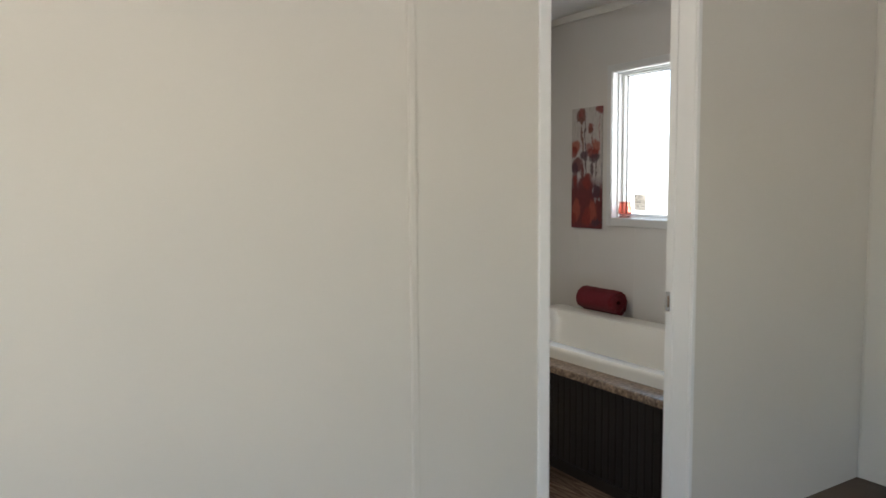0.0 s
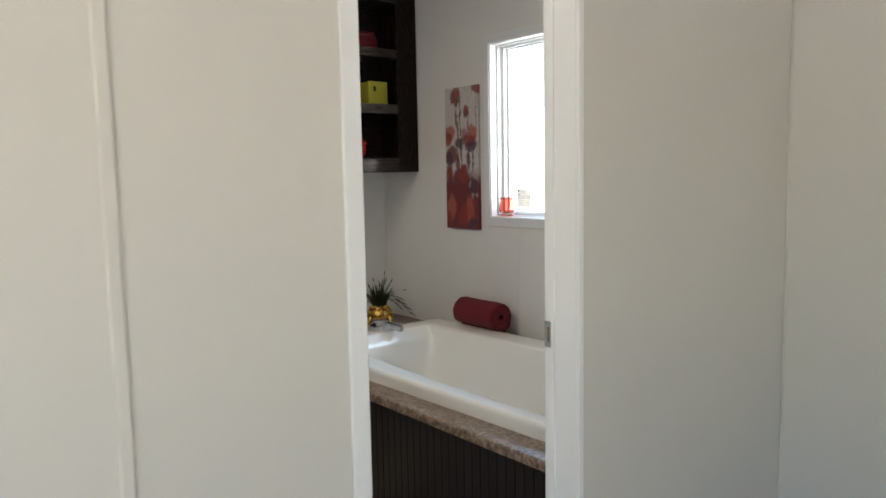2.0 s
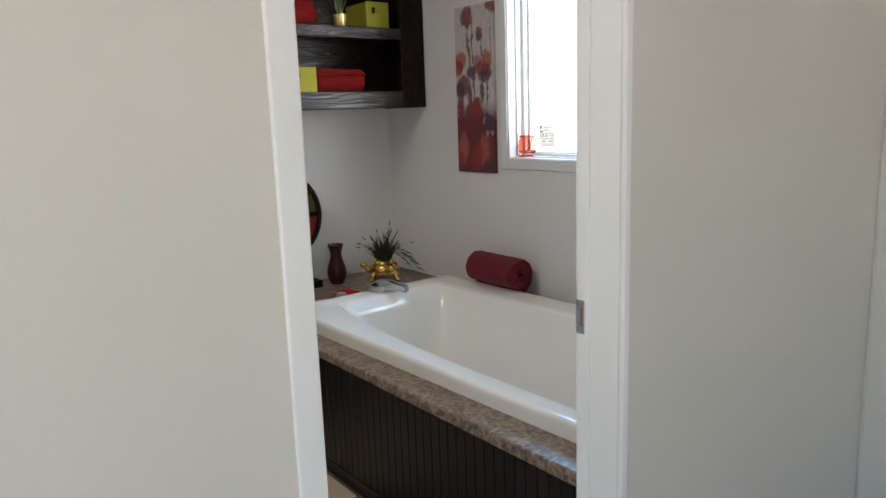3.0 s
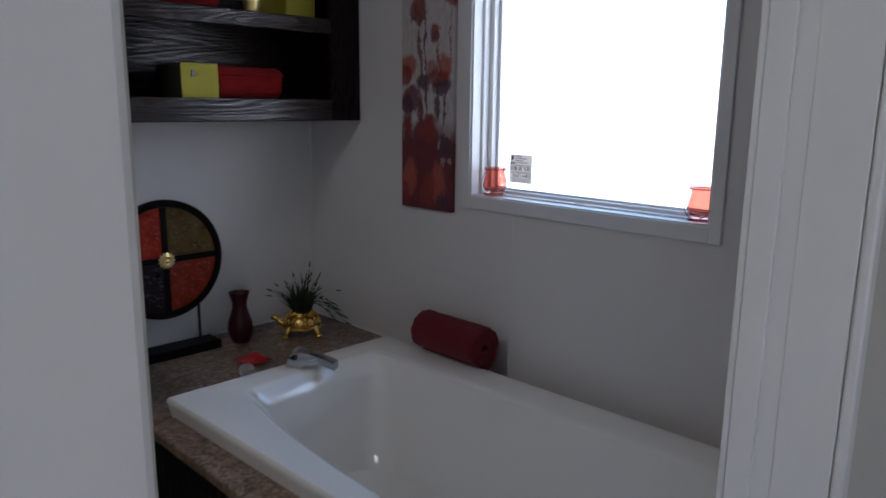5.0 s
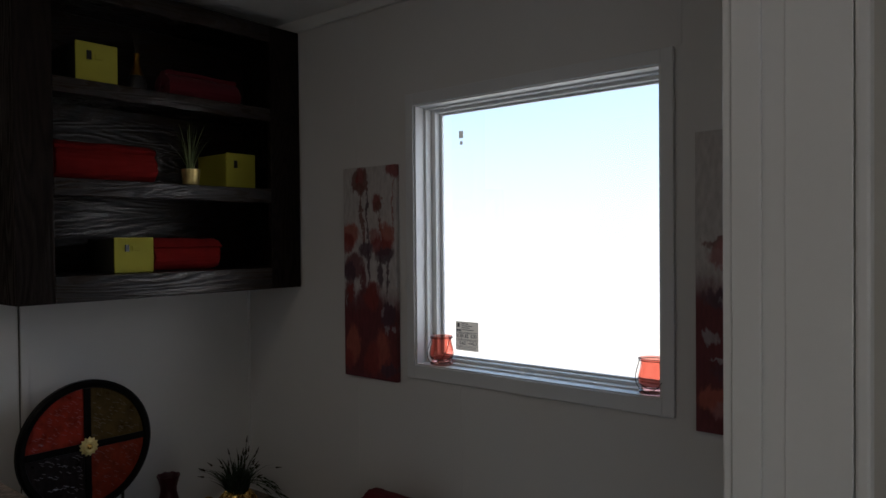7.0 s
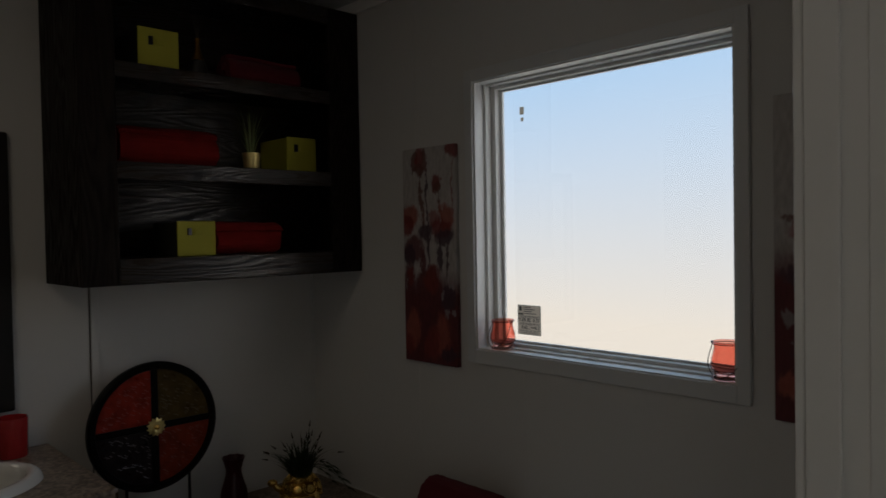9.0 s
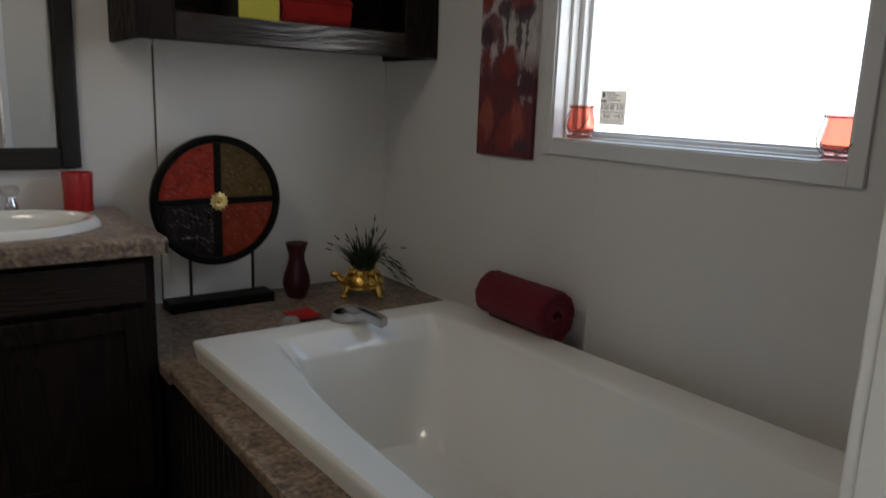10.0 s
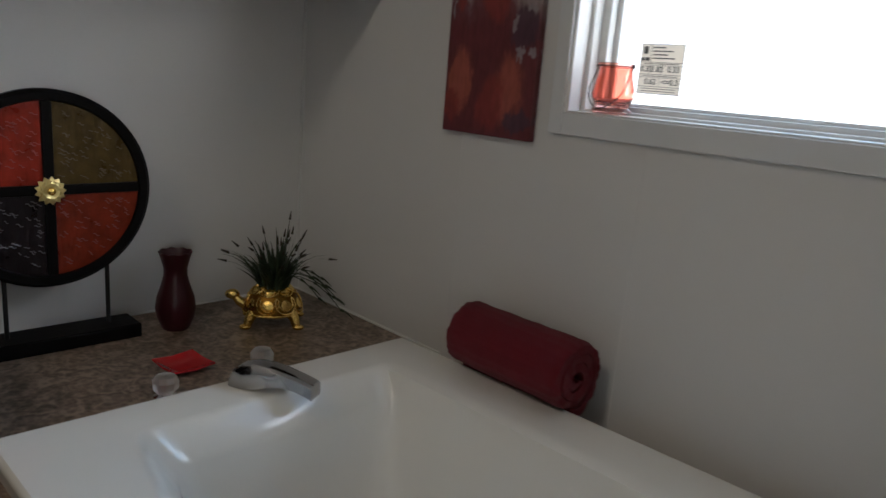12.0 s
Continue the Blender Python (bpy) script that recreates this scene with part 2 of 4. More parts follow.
structure("roof", boxes((XB - 0.5, XW + 0.45, YB - 0.6, YS + 0.6, ZC + 0.13, ZC + 0.2)), CEILING, "low roof over the rooms", "roof")

# crown strip at the bathroom ceiling
structure("crown_trim", boxes((XW - 0.018, XW, Y1, YS, 2.365, ZC), (XL, XW - 0.018, YS - 0.018, YS, 2.365, ZC), (XL, XW - 0.018, Y1, Y1 + 0.018, 2.365, ZC), bevel=0.003),
          WHITE, "white crown strip under the ceiling", "trim")

# outside
SAND = mat("pale_sandy_ground", (0.62, 0.55, 0.45), 0.95, var=0.12, scale=0.3, bump=0.5, bump_scale=20)
bm = bmesh.new()
bmesh.ops.create_grid(bm, x_segments=2, y_segments=2, size=1500)
for v in bm.verts:
    v.co.z = -0.75
structure("ground", bm, SAND, "pale dry sandy ground outside", "ground")


def sky_backdrop():
    m = bpy.data.materials.new("hazy_sky")
    m.use_nodes = True
    n, l = m.node_tree.nodes, m.node_tree.links
    n.remove(n["Principled BSDF"])
    em = n.new("ShaderNodeEmission")
    tc = n.new("ShaderNodeTexCoord")
    se = n.new("ShaderNodeSeparateXYZ")
    mr = n.new("ShaderNodeMapRange")
    mr.inputs["From Min"].default_value, mr.inputs["From Max"].default_value = 0.2, 4.7
    cr = n.new("ShaderNodeValToRGB")
    e = cr.color_ramp.elements
    e[0].position, e[0].color = 0.0, (0.95, 0.81, 0.64, 1)
    e[1].position, e[1].color = 1.0, (0.40, 0.64, 0.88, 1)
    k = e.new(0.5)
    k.color = (0.68, 0.74, 0.79, 1)
    l.new(tc.outputs["Object"], se.inputs[0])
    l.new(se.outputs["Z"], mr.inputs["Value"])
    l.new(mr.outputs["Result"], cr.inputs["Fac"])
    # haze near the sun is whiter and warmer
    warm = n.new("ShaderNodeMapRange")
    warm.inputs["From Min"].default_value, warm.inputs["From Max"].default_value = 2.7, -11.3
    l.new(se.outputs["Y"], warm.inputs["Value"])
    mix = n.new("ShaderNodeMixRGB")
    mix.inputs["Color2"].default_value = (0.95, 0.84, 0.69, 1)
    l.new(warm.outputs["Result"], mix.inputs["Fac"])
    l.new(cr.outputs["Color"], mix.inputs["Color1"])
    l.new(mix.outputs["Color"], em.inputs["Color"])
    # the sky brightens towards the sun's side, boosted out of view to light the bathroom
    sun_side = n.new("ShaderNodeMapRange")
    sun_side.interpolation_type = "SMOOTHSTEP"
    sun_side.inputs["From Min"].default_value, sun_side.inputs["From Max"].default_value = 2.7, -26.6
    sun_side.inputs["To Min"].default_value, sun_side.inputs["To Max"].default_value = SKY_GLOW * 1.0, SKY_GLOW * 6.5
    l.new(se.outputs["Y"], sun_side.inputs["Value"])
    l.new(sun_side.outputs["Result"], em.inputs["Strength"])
    l.new(em.outputs[0], n["Material Output"].inputs["Surface"])
    return m


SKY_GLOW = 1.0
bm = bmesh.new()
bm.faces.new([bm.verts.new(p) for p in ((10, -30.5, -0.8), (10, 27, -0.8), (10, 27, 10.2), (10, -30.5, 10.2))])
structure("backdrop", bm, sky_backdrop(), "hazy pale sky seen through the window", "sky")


# ---- windows ----
PANE = 0.095                     # depth of the glass behind the wall face


def window(name, y0, y1, z0, z1, label):
    w = holder(name, (XW, (y0 + y1) / 2, z0), label, "window")
    w["kind"] = "structure"
    c, p = 0.034, 0.012
    x = XW - p
    part("casing", boxes((x, XW, y0 - c, y0, z0 - 0.045, z1 + 0.04), (x, XW, y1, y1 + c, z0 - 0.045, z1 + 0.04), bevel=0.002), CASING, w)
    part("head_casing", boxes((x, XW, y0, y1, z1, z1 + 0.04), bevel=0.002), CASING, w)
    part("window_sill", boxes((x, XW, y0, y1, z0 - 0.045, z0), bevel=0.002), CASING, w)
    # lining of the reveal, then the stepped vinyl frame and the sash round the pane
    def ring(x0, x1, i0, i1):
        a0, a1 = i0 * 0.6, i1 * 0.6
        return boxes((x0, x1, y0 + i0, y0 + i1, z0 + a0, z1 - a0), (x0, x1, y1 - i1, y1 - i0, z0 + a0, z1 - a0),
                     (x0, x1, y0 + i1, y1 - i1, z1 - a1, z1 - a0), (x0, x1, y0 + i1, y1 - i1, z0 + a0, z0 + a1), bevel=0.0015)
    part("reveal_lining", ring(XW - 0.006, XW + 0.038, 0.0, 0.008), WHITE, w)
    part("window_frame", ring(XW + 0.038, XW + 0.066, 0.0, 0.018), VINYL, w)
    part("sash_frame", ring(XW + 0.066, XW + PANE + 0.02, 0.0, 0.036), VINYL, w)
    part("glazing_bead", ring(XW + PANE - 0.006, XW + PANE + 0.006, 0.036, 0.048), VINYL, w)
    g = part("pane", boxes((XW + PANE - 0.002, XW + PANE + 0.002, y0 + 0.04, y1 - 0.04, z0 + 0.024, z1 - 0.024)), GLASS, w, "clear glass")
    g.visible_shadow = False
    return w


window("window_1", WY0, WY1, WZ0, WZ1, "white vinyl picture window in a flat white casing")

# ---- doorway ----
door = holder("door_1", (DL, Y0, 0), "white pocket door frame, the door slid into the wall", "door")
door["kind"] = "structure"
part("left_casing", boxes((DL - 0.043, DL, Y0 - 0.009, Y0, 0, DH + 0.04), bevel=0.003), WHITE, door)
# wall beige here, not trim white, imitates shade on the jamb
part("left_jamb", boxes((DL - 0.002, DL + 0.004, Y0 + 0.001, Y0 + 0.05, 0, DH), (DL - 0.002, DL + 0.004, Y1 - 0.05, Y1 + 0.01, 0, DH), bevel=0.001), BED_WALL, door, "jamb coloured wall beige in place of shade")
part("head_casing", boxes((DL, DR + 0.01, Y0 - 0.009, Y0, DH, DH + 0.04), bevel=0.003), WHITE, door)
part("right_lip", boxes((DR - 0.005, DR + 0.014, YR - 0.003, YR + 0.009, 0, DH), bevel=0.003), WHITE, door)
part("right_jamb", boxes((DR - 0.004, DR + 0.004, YR + 0.0103, Y0 + 0.077, 0, DH), (DR - 0.0025, DR + 0.004, Y0 + 0.0765, Y0 + 0.0975, 0, DH), (DR - 0.006, DR + 0.004, Y0 + 0.097, Y1 + 0.003, 0, DH), bevel=0.0012), WHITE, door)
part("bath_lip", boxes((DR - 0.004, DR + 0.03, Y1 + 0.0035, Y1 + 0.012, 0, DH), bevel=0.002), WHITE, door)

# ---- bathtub and deck ----
ZD, ZR = 0.472, 0.546
DX = 2.20
TX0, TX1, TY0, TY1 = 2.272, 3.145, 2.2, 3.895
ZF = 0.486                       # top of the deck's front rail, a little above the deck
SKEW = 0.024                     # the tub sits slightly askew in its deck


def bathtub():
    tub = holder("bathtub", (TX0, TY0, ZD), "white acrylic garden tub dropped into a laminate deck", "bathtub")
    bm = bmesh.new()

    def loop(far, left, right, near, lean, ease):
        """A closed outline of four sides; the front one leans inwards to the far end; corners eased."""
        xl, xr, y1, y0 = TX0 + left, TX1 - right, TY1 - far, TY0 + near
        n, k = 22, 30
        pts = [(xl + lean + (xr - xl - lean) * i / n, y1) for i in range(n)]
        pts += [(xr, y1 + (y0 - y1) * i / k) for i in range(k)]
        pts += [(xr + (xl - xr) * i / n, y0) for i in range(n)]
        pts += [(xl + lean * (i / k) ** 3.2, y0 + (y1 - y0) * i / k) for i in range(k)]
        for _ in range(ease):
            c = len(pts)
            pts = [tuple((pts[i - 1][a] + 2 * pts[i][a] + pts[(i + 1) % c][a]) / 4 for a in (0, 1)) for i in range(c)]
        return pts

    rings = []
    # far, front, back and near insets, lean of the front side, height, corner easing
    for far, left, right, near, lean, z, ease in ((0.012, 0.014, 0.01, 0.004, 0, ZD - 0.01, 0), (0.002, 0.003, 0.002, 0, 0, ZR - 0.026, 0), (0, 0, 0, 0, 0, ZR - 0.014, 0), (0.0015, 0.0015, 0.0015, 0.0015, 0, ZR - 0.005, 0), (0.006, 0.006, 0.006, 0.006, 0, ZR, 0),
                                                  (0.1, 0.062, 0.115, 0.12, 0.12, ZR + 0.001, 1), (0.106, 0.068, 0.13, 0.126, 0.12, ZR - 0.001, 1), (0.112, 0.076, 0.145, 0.132, 0.12, ZR - 0.006, 1),
                                                  (0.1265, 0.088, 0.15, 0.15, 0.12, ZR - 0.022, 1), (0.152, 0.104, 0.159, 0.18, 0.12, ZR - 0.05, 1), (0.158, 0.11, 0.164, 0.19, 0.12, ZR - 0.064, 2), (0.17, 0.13, 0.188, 0.25, 0.115, ZR - 0.14, 8), (0.2, 0.175, 0.228, 0.34, 0.1, ZR - 0.28, 30), (0.23, 0.215, 0.26, 0.39, 0.085, ZR - 0.35, 45), (0.3, 0.29, 0.315, 0.46, 0.06, ZR - 0.378, 50), (0.4, 0.38, 0.4, 0.6, 0.0, ZR - 0.382, 60)):
        rings.append([bm.verts.new((x + SKEW * (TY1 - y), y, z)) for x, y in loop(far, left, right, near, lean, ease)])
    for a, b in zip(rings, rings[1:]):
        k = len(a)
        for i in range(k):
            bm.faces.new((a[i], a[(i + 1) % k], b[(i + 1) % k], b[i]))
    bm.faces.new(rings[-1])
    part("basin", bm, ACRYLIC, tub, smooth=35)
    bm = lathe([(0, 0), (0.03, 0), (0.032, 0.002), (0.02, 0.004), (0, 0.004)], 20, at=((TX0 + TX1) / 2, TY1 - 0.55, ZR - 0.381))
    part("drain", bm, CHROME, tub, "chrome drain")
    return tub


bathtub()


def deck():
    d = holder("tub_deck", (DX, Y1, 0), "brown stone-look laminate deck round the tub on a dark beadboard front", "tub deck")
    bev = 0.004
    part("deck_front_rail", boxes((DX, TX0 + 0.062, Y1 + 0.001, TY1 - 0.0205, ZF - 0.036, ZF), bevel=0.007), LAMINATE, d)
    part("deck_end", boxes((DX, XW - 0.001, TY1 - 0.02, YS - 0.001, ZD - 0.036, ZD), bevel=bev), LAMINATE, d)
    part("deck_back", boxes((TX1 - 0.02, XW - 0.001, Y1 + 0.001, TY1 - 0.021, ZD - 0.036, ZD), bevel=bev), LAMINATE, d)
    part("deck_near", boxes((TX0 + 0.063, TX1 - 0.021, Y1 + 0.001, TY0 + 0.02, ZD - 0.036, ZD), bevel=bev), LAMINATE, d)
    part("caulk", boxes((XW - 0.005, XW, TY1, YS - 0.006, ZD, ZD + 0.005), (2.25, XW, YS - 0.006, YS, ZD, ZD + 0.005)), WHITE, d)
    part("backing", boxes((DX + 0.022, DX + 0.034, Y1 + 0.002, TY1 - 0.022, 0, ZF - 0.037), (DX + 0.022, DX + 0.034, TY1 - 0.0215, YS - 0.002, 0, ZD - 0.037)), BEAD, d)
    part("toe_strip", boxes((DX + 0.006, DX + 0.0218, Y1 + 0.002, 3.96, 0, 0.05), bevel=0.002), BEAD, d)
    me = mesh("board", boxes((0, 0.012, 0, 0.0375, 0.052, ZF - 0.038), bevel=0.003), BEAD)
    y = Y1 + 0.003
    while y < 3.83:
        b = new("board", me)
        b.parent = d
        b.matrix_parent_inverse = d.matrix_basis.inverted()
        b.location = (DX + 0.0095, y, 0)
        y += 0.0405
    return d


deck()

# ---- wall shelf unit ----
SX0, SX1, SY0, SZ0, SZ1 = 2.238, 3.274, 4.2, 1.357, 2.362


def shelf_unit():
    s = holder("wall_shelf_unit", (SX0, YS, SZ0), "espresso-stained oak open wall shelf with folded towels and boxes", "shelf")
    b = 0.002
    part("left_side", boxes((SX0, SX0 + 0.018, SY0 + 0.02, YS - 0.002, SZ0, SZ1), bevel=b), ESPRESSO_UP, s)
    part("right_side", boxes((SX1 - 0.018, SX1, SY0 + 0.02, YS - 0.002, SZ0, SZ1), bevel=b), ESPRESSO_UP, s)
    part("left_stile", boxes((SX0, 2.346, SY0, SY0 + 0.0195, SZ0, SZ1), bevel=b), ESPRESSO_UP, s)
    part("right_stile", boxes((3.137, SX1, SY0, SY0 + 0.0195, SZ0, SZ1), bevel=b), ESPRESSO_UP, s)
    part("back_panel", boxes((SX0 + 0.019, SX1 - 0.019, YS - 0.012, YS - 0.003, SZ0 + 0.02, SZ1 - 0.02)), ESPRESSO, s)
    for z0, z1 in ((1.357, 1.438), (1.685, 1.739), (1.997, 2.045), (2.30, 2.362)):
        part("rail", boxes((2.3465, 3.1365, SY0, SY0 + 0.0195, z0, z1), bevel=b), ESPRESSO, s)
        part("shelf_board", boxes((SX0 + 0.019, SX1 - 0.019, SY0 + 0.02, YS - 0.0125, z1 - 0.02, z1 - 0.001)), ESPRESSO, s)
    return s


shelf_unit()

# ---- wall battens and seams ----
structure("trim_batten_bedroom", boxes((0.979, 1.003, Y0 - 0.008, Y0, 0, ZC), bevel=0.0035), BED_WALL, "beige batten over a wall panel joint", "trim")
structure("trim_corner_bedroom", boxes((XW - 0.004, XW, YR - 0.009, YR - 0.002, 0, ZC), bevel=0.001), BED_WALL, "beige corner strip with a dark gap behind it", "trim")
structure("trim_batten_shelf_wall", boxes((2.372, 2.398, YS - 0.009, YS, ZD + 0.006, 2.36), bevel=0.0015), BATH_WALL, "grey batten over a wall panel joint", "trim")
JOINT = mat("dark_panel_joint", (0.11, 0.1, 0.09), 0.8)
structure("trim_joint_shelf_wall", boxes((2.3678, 2.3715, YS - 0.003, YS, ZD + 0.006, 1.356)), JOINT, "dark open joint beside the wall batten", "trim")
structure("trim_batten_window_wall", boxes((XW - 0.002, XW, 2.648, 2.662, WZ1 + 0.045, 2.364), (XW - 0.0008, XW, 3.878, 3.892, ZD + 0.006, 2.364), (XW - 0.001, XW, 3.39, 3.404, ZD, WZ0 - 0.047)), BATH_WALL, "thin grey strips over wall panel joints", "trim")
structure("trim_corner", boxes((XW - 0.007, XW, YS - 0.007, YS, ZD + 0.006, 1.355)), BATH_WALL, "grey corner strip", "trim")
part("strike_plate", boxes((DR - 0.0085, DR - 0.006, Y1 - 0.014, Y1 + 0.008, 0.857, 0.93), bevel=0.0008), CHROME, door, "brushed metal strike plate")
HOLE = mat("raw_wood_hole", (0.2, 0.11, 0.05), 0.9)
part("strike_slot", boxes((DR - 0.0095, DR - 0.0086, Y1 - 0.009, Y1 - 0.003, 0.873, 0.914)), HOLE, door, "dark slot")

# ---- small materials ----
RED_CLOTH = mat("crimson_terry_cloth", (0.125, 0.009, 0.016), 1.0, var=0.16, scale=14, bump=1.0, bump_scale=650, speck=0.35, spec=0.1)
RED_CLOTH.node_tree.nodes["Principled BSDF"].inputs["Sheen Weight"].default_value = 0.08
RED_CLOTH.node_tree.nodes["Principled BSDF"].inputs["Sheen Roughness"].default_value = 0.6
SCARLET_CLOTH = mat("scarlet_cloth", (0.21, 0.013, 0.011), 0.95, var=0.28, scale=18, bump=1.0, bump_scale=600, speck=0.3, spec=0.1)
LIME = mat("lime_fabric_box", (0.42, 0.39, 0.03), 0.75, var=0.1, scale=9, bump=0.35, bump_scale=300)
# shade on the lime boxes' sides, put in as a near-black colour
BOX_SHADED_SIDE = mat("shaded_box_fabric", (0.02, 0.018, 0.009), 0.9, var=0.15, scale=9, bump=0.35, bump_scale=300)
BLACK = mat("black_lacquered_wood", (0.012, 0.011, 0.011), 0.38, var=0.25, scale=12, bump=0.15, bump_scale=90)
BLACK_MATTE = mat("black_painted_wood", (0.004, 0.0035, 0.0035), 0.45, var=0.25, scale=12, bump=0.15, bump_scale=90, spec=0.1)
BLACK_METAL = mat("black_metal", (0.014, 0.013, 0.012), 0.45, metal=0.3, var=0.2)
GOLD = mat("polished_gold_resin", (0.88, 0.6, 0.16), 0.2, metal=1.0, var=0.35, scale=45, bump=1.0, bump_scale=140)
GOLD_DARK = mat("dark_gold_resin", (0.2, 0.1, 0.015), 0.4, metal=1.0, var=0.4, scale=40, bump=0.5, bump_scale=110)
BRASS = mat("pale_brass", (0.62, 0.5, 0.2), 0.35, metal=0.7, var=0.25, scale=40, bump=0.3)
WINE = mat("wine_red_glass_vase", (0.032, 0.004, 0.007), 0.36, var=0.15, scale=9, spec=0.35)
RED_PLATE = mat("red_glazed_ceramic", (0.4, 0.018, 0.02), 0.2, var=0.12, scale=14, coat=0.4)
LEAF = mat("dark_green_blades", (0.022, 0.04, 0.018), 0.55, var=0.4, scale=30)
LEAF_PALE = mat("pale_green_blades", (0.14, 0.17, 0.06), 0.6, var=0.35, scale=30)
BUD = mat("dark_seed_heads", (0.03, 0.023, 0.014), 0.8, var=0.3, scale=40)
CLEAR = glass("clear_acrylic_knob", (0.93, 0.94, 0.95), 0.4)
RED_GLASS = glass("red_lantern_glass", (0.92, 0.43, 0.35), 0.02)
WIRE = mat("dark_wire", (0.05, 0.03, 0.03), 0.4, metal=0.8)
MIRROR = mat("silvered_mirror", (0.9, 0.9, 0.9), 0.02, metal=1.0, var=0.0)
MIRROR.node_tree.nodes["Principled BSDF"].inputs["Roughness"].default_value = 0.01
for link in list(MIRROR.node_tree.links):
    if link.to_socket.name == "Roughness":
        MIRROR.node_tree.links.remove(link)


def hammered(name, color, rough=0.22, dash=None):
    """Embossed coloured glass with short slanting ridges."""
    m = mat(name, color, rough, var=0.45, scale=25, spec=0.2)
    n, l = m.node_tree.nodes, m.node_tree.links
    tc = n.new("ShaderNodeTexCoord")
    mp = n.new("ShaderNodeMapping")
    mp.inputs["Rotation"].default_value = (0, 0.5, 0)
    mp.inputs["Scale"].default_value = (75, 40, 26)
    vo = n.new("ShaderNodeTexVoronoi")
    vo.inputs["Scale"].default_value = 1.0
    l.new(tc.outputs["Object"], mp.inputs["Vector"])
    l.new(mp.outputs["Vector"], vo.inputs["Vector"])
    bp = n.new("ShaderNodeBump")
    bp.inputs["Strength"].default_value, bp.inputs["Distance"].default_value = 0.9, 0.004
    l.new(vo.outputs["Distance"], bp.inputs["Height"])
    b = n["Principled BSDF"]
    l.new(bp.outputs["Normal"], b.inputs["Normal"])
    l.new(bp.outputs["Normal"], b.inputs["Coat Normal"])
    return m


# ---- vanity ----
CX1, CY0 = 2.232, 3.935


def vanity():
    v = holder("vanity_cabinet", (XL, CY0, 0), "espresso-stained vanity cabinet with framed doors", "cabinet")
    y = CY0 + 0.035
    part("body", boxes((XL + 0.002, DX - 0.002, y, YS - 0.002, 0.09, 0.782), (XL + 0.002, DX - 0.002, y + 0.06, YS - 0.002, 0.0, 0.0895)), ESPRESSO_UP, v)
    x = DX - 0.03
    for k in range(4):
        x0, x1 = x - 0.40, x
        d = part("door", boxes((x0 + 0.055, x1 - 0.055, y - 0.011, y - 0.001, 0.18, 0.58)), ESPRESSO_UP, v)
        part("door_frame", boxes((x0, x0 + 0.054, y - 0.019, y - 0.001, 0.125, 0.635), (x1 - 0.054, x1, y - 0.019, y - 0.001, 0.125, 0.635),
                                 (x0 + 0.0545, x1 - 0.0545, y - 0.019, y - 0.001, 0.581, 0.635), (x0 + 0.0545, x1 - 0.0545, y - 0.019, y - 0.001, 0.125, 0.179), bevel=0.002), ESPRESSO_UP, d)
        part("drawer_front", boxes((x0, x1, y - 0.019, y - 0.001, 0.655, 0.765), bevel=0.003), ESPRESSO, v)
        x -= 0.42
    return v


vanity()
SINK = (1.86, 4.235)


def countertop():
    bm = bmesh.new()
    # slab with an oval hole for the bowl
    outer = [(XL + 0.002, CY0), (CX1, CY0), (CX1, YS - 0.002), (XL + 0.002, YS - 0.002)]
    n = 48
    hole = [(SINK[0] + 0.235 * math.cos(2 * math.pi * i / n), SINK[1] + 0.18 * math.sin(2 * math.pi * i / n)) for i in range(n)]
    rows = []
    for z in (0.7835, 0.83):
        o = [bm.verts.new((*p, z)) for p in outer]
        h = [bm.verts.new((*p, z)) for p in hole]
        eo = [bm.edges.new((o[i], o[(i + 1) % 4])) for i in range(4)]
        eh = [bm.edges.new((h[i], h[(i + 1) % n])) for i in range(n)]
        bmesh.ops.triangle_fill(bm, edges=eo + eh, use_beauty=True)
        rows.append((o, h))
    for k in (0, 1):
        lo, hi = rows[0][k], rows[1][k]
        c = len(lo)
        for i in range(c):
            bm.faces.new((lo[i], lo[(i + 1) % c], hi[(i + 1) % c], hi[i]))
    edge = [e for e in bm.edges if all(v in rows[1][0] for v in e.verts)] + [bm.edges.get((rows[0][0][i], rows[1][0][i])) for i in (0, 1)]
    bmesh.ops.bevel(bm, geom=edge, offset=0.012, segments=4, affect="EDGES", profile=0.5)
    thing("countertop", bm, LAMINATE, "brown stone-look laminate countertop with rounded edges on the vanity", "countertop", smooth=30)


countertop()


def sink():
    s = holder("sink", (*SINK, 0.83), "white oval drop-in porcelain sink in the countertop", "sink")
    bm = bmesh.new()
    rings = []
    for f, z in ((0.0, 0.8305), (0.006, 0.846), (0.016, 0.853), (0.032, 0.853), (0.044, 0.846), (0.052, 0.825), (0.07, 0.77), (0.1, 0.72), (0.14, 0.695), (0.165, 0.69)):
        rings.append([bm.verts.new((SINK[0] + (0.262 - f) * math.cos(2 * math.pi * i / 48), SINK[1] + (0.205 - f) * math.sin(2 * math.pi * i / 48), z)) for i in range(48)])
    for a, b in zip(rings, rings[1:]):
        for i in range(48):
            bm.faces.new((a[i], a[(i + 1) % 48], b[(i + 1) % 48], b[i]))
    bm.faces.new(rings[-1])
    part("bowl", bm, PORCELAIN, s, smooth=50)
    part("drain", lathe([(0, 0), (0.02, 0), (0.021, 0.002), (0.012, 0.003), (0, 0.003)], 16, at=(*SINK, 0.6905)), CHROME, s, "chrome drain")


sink()


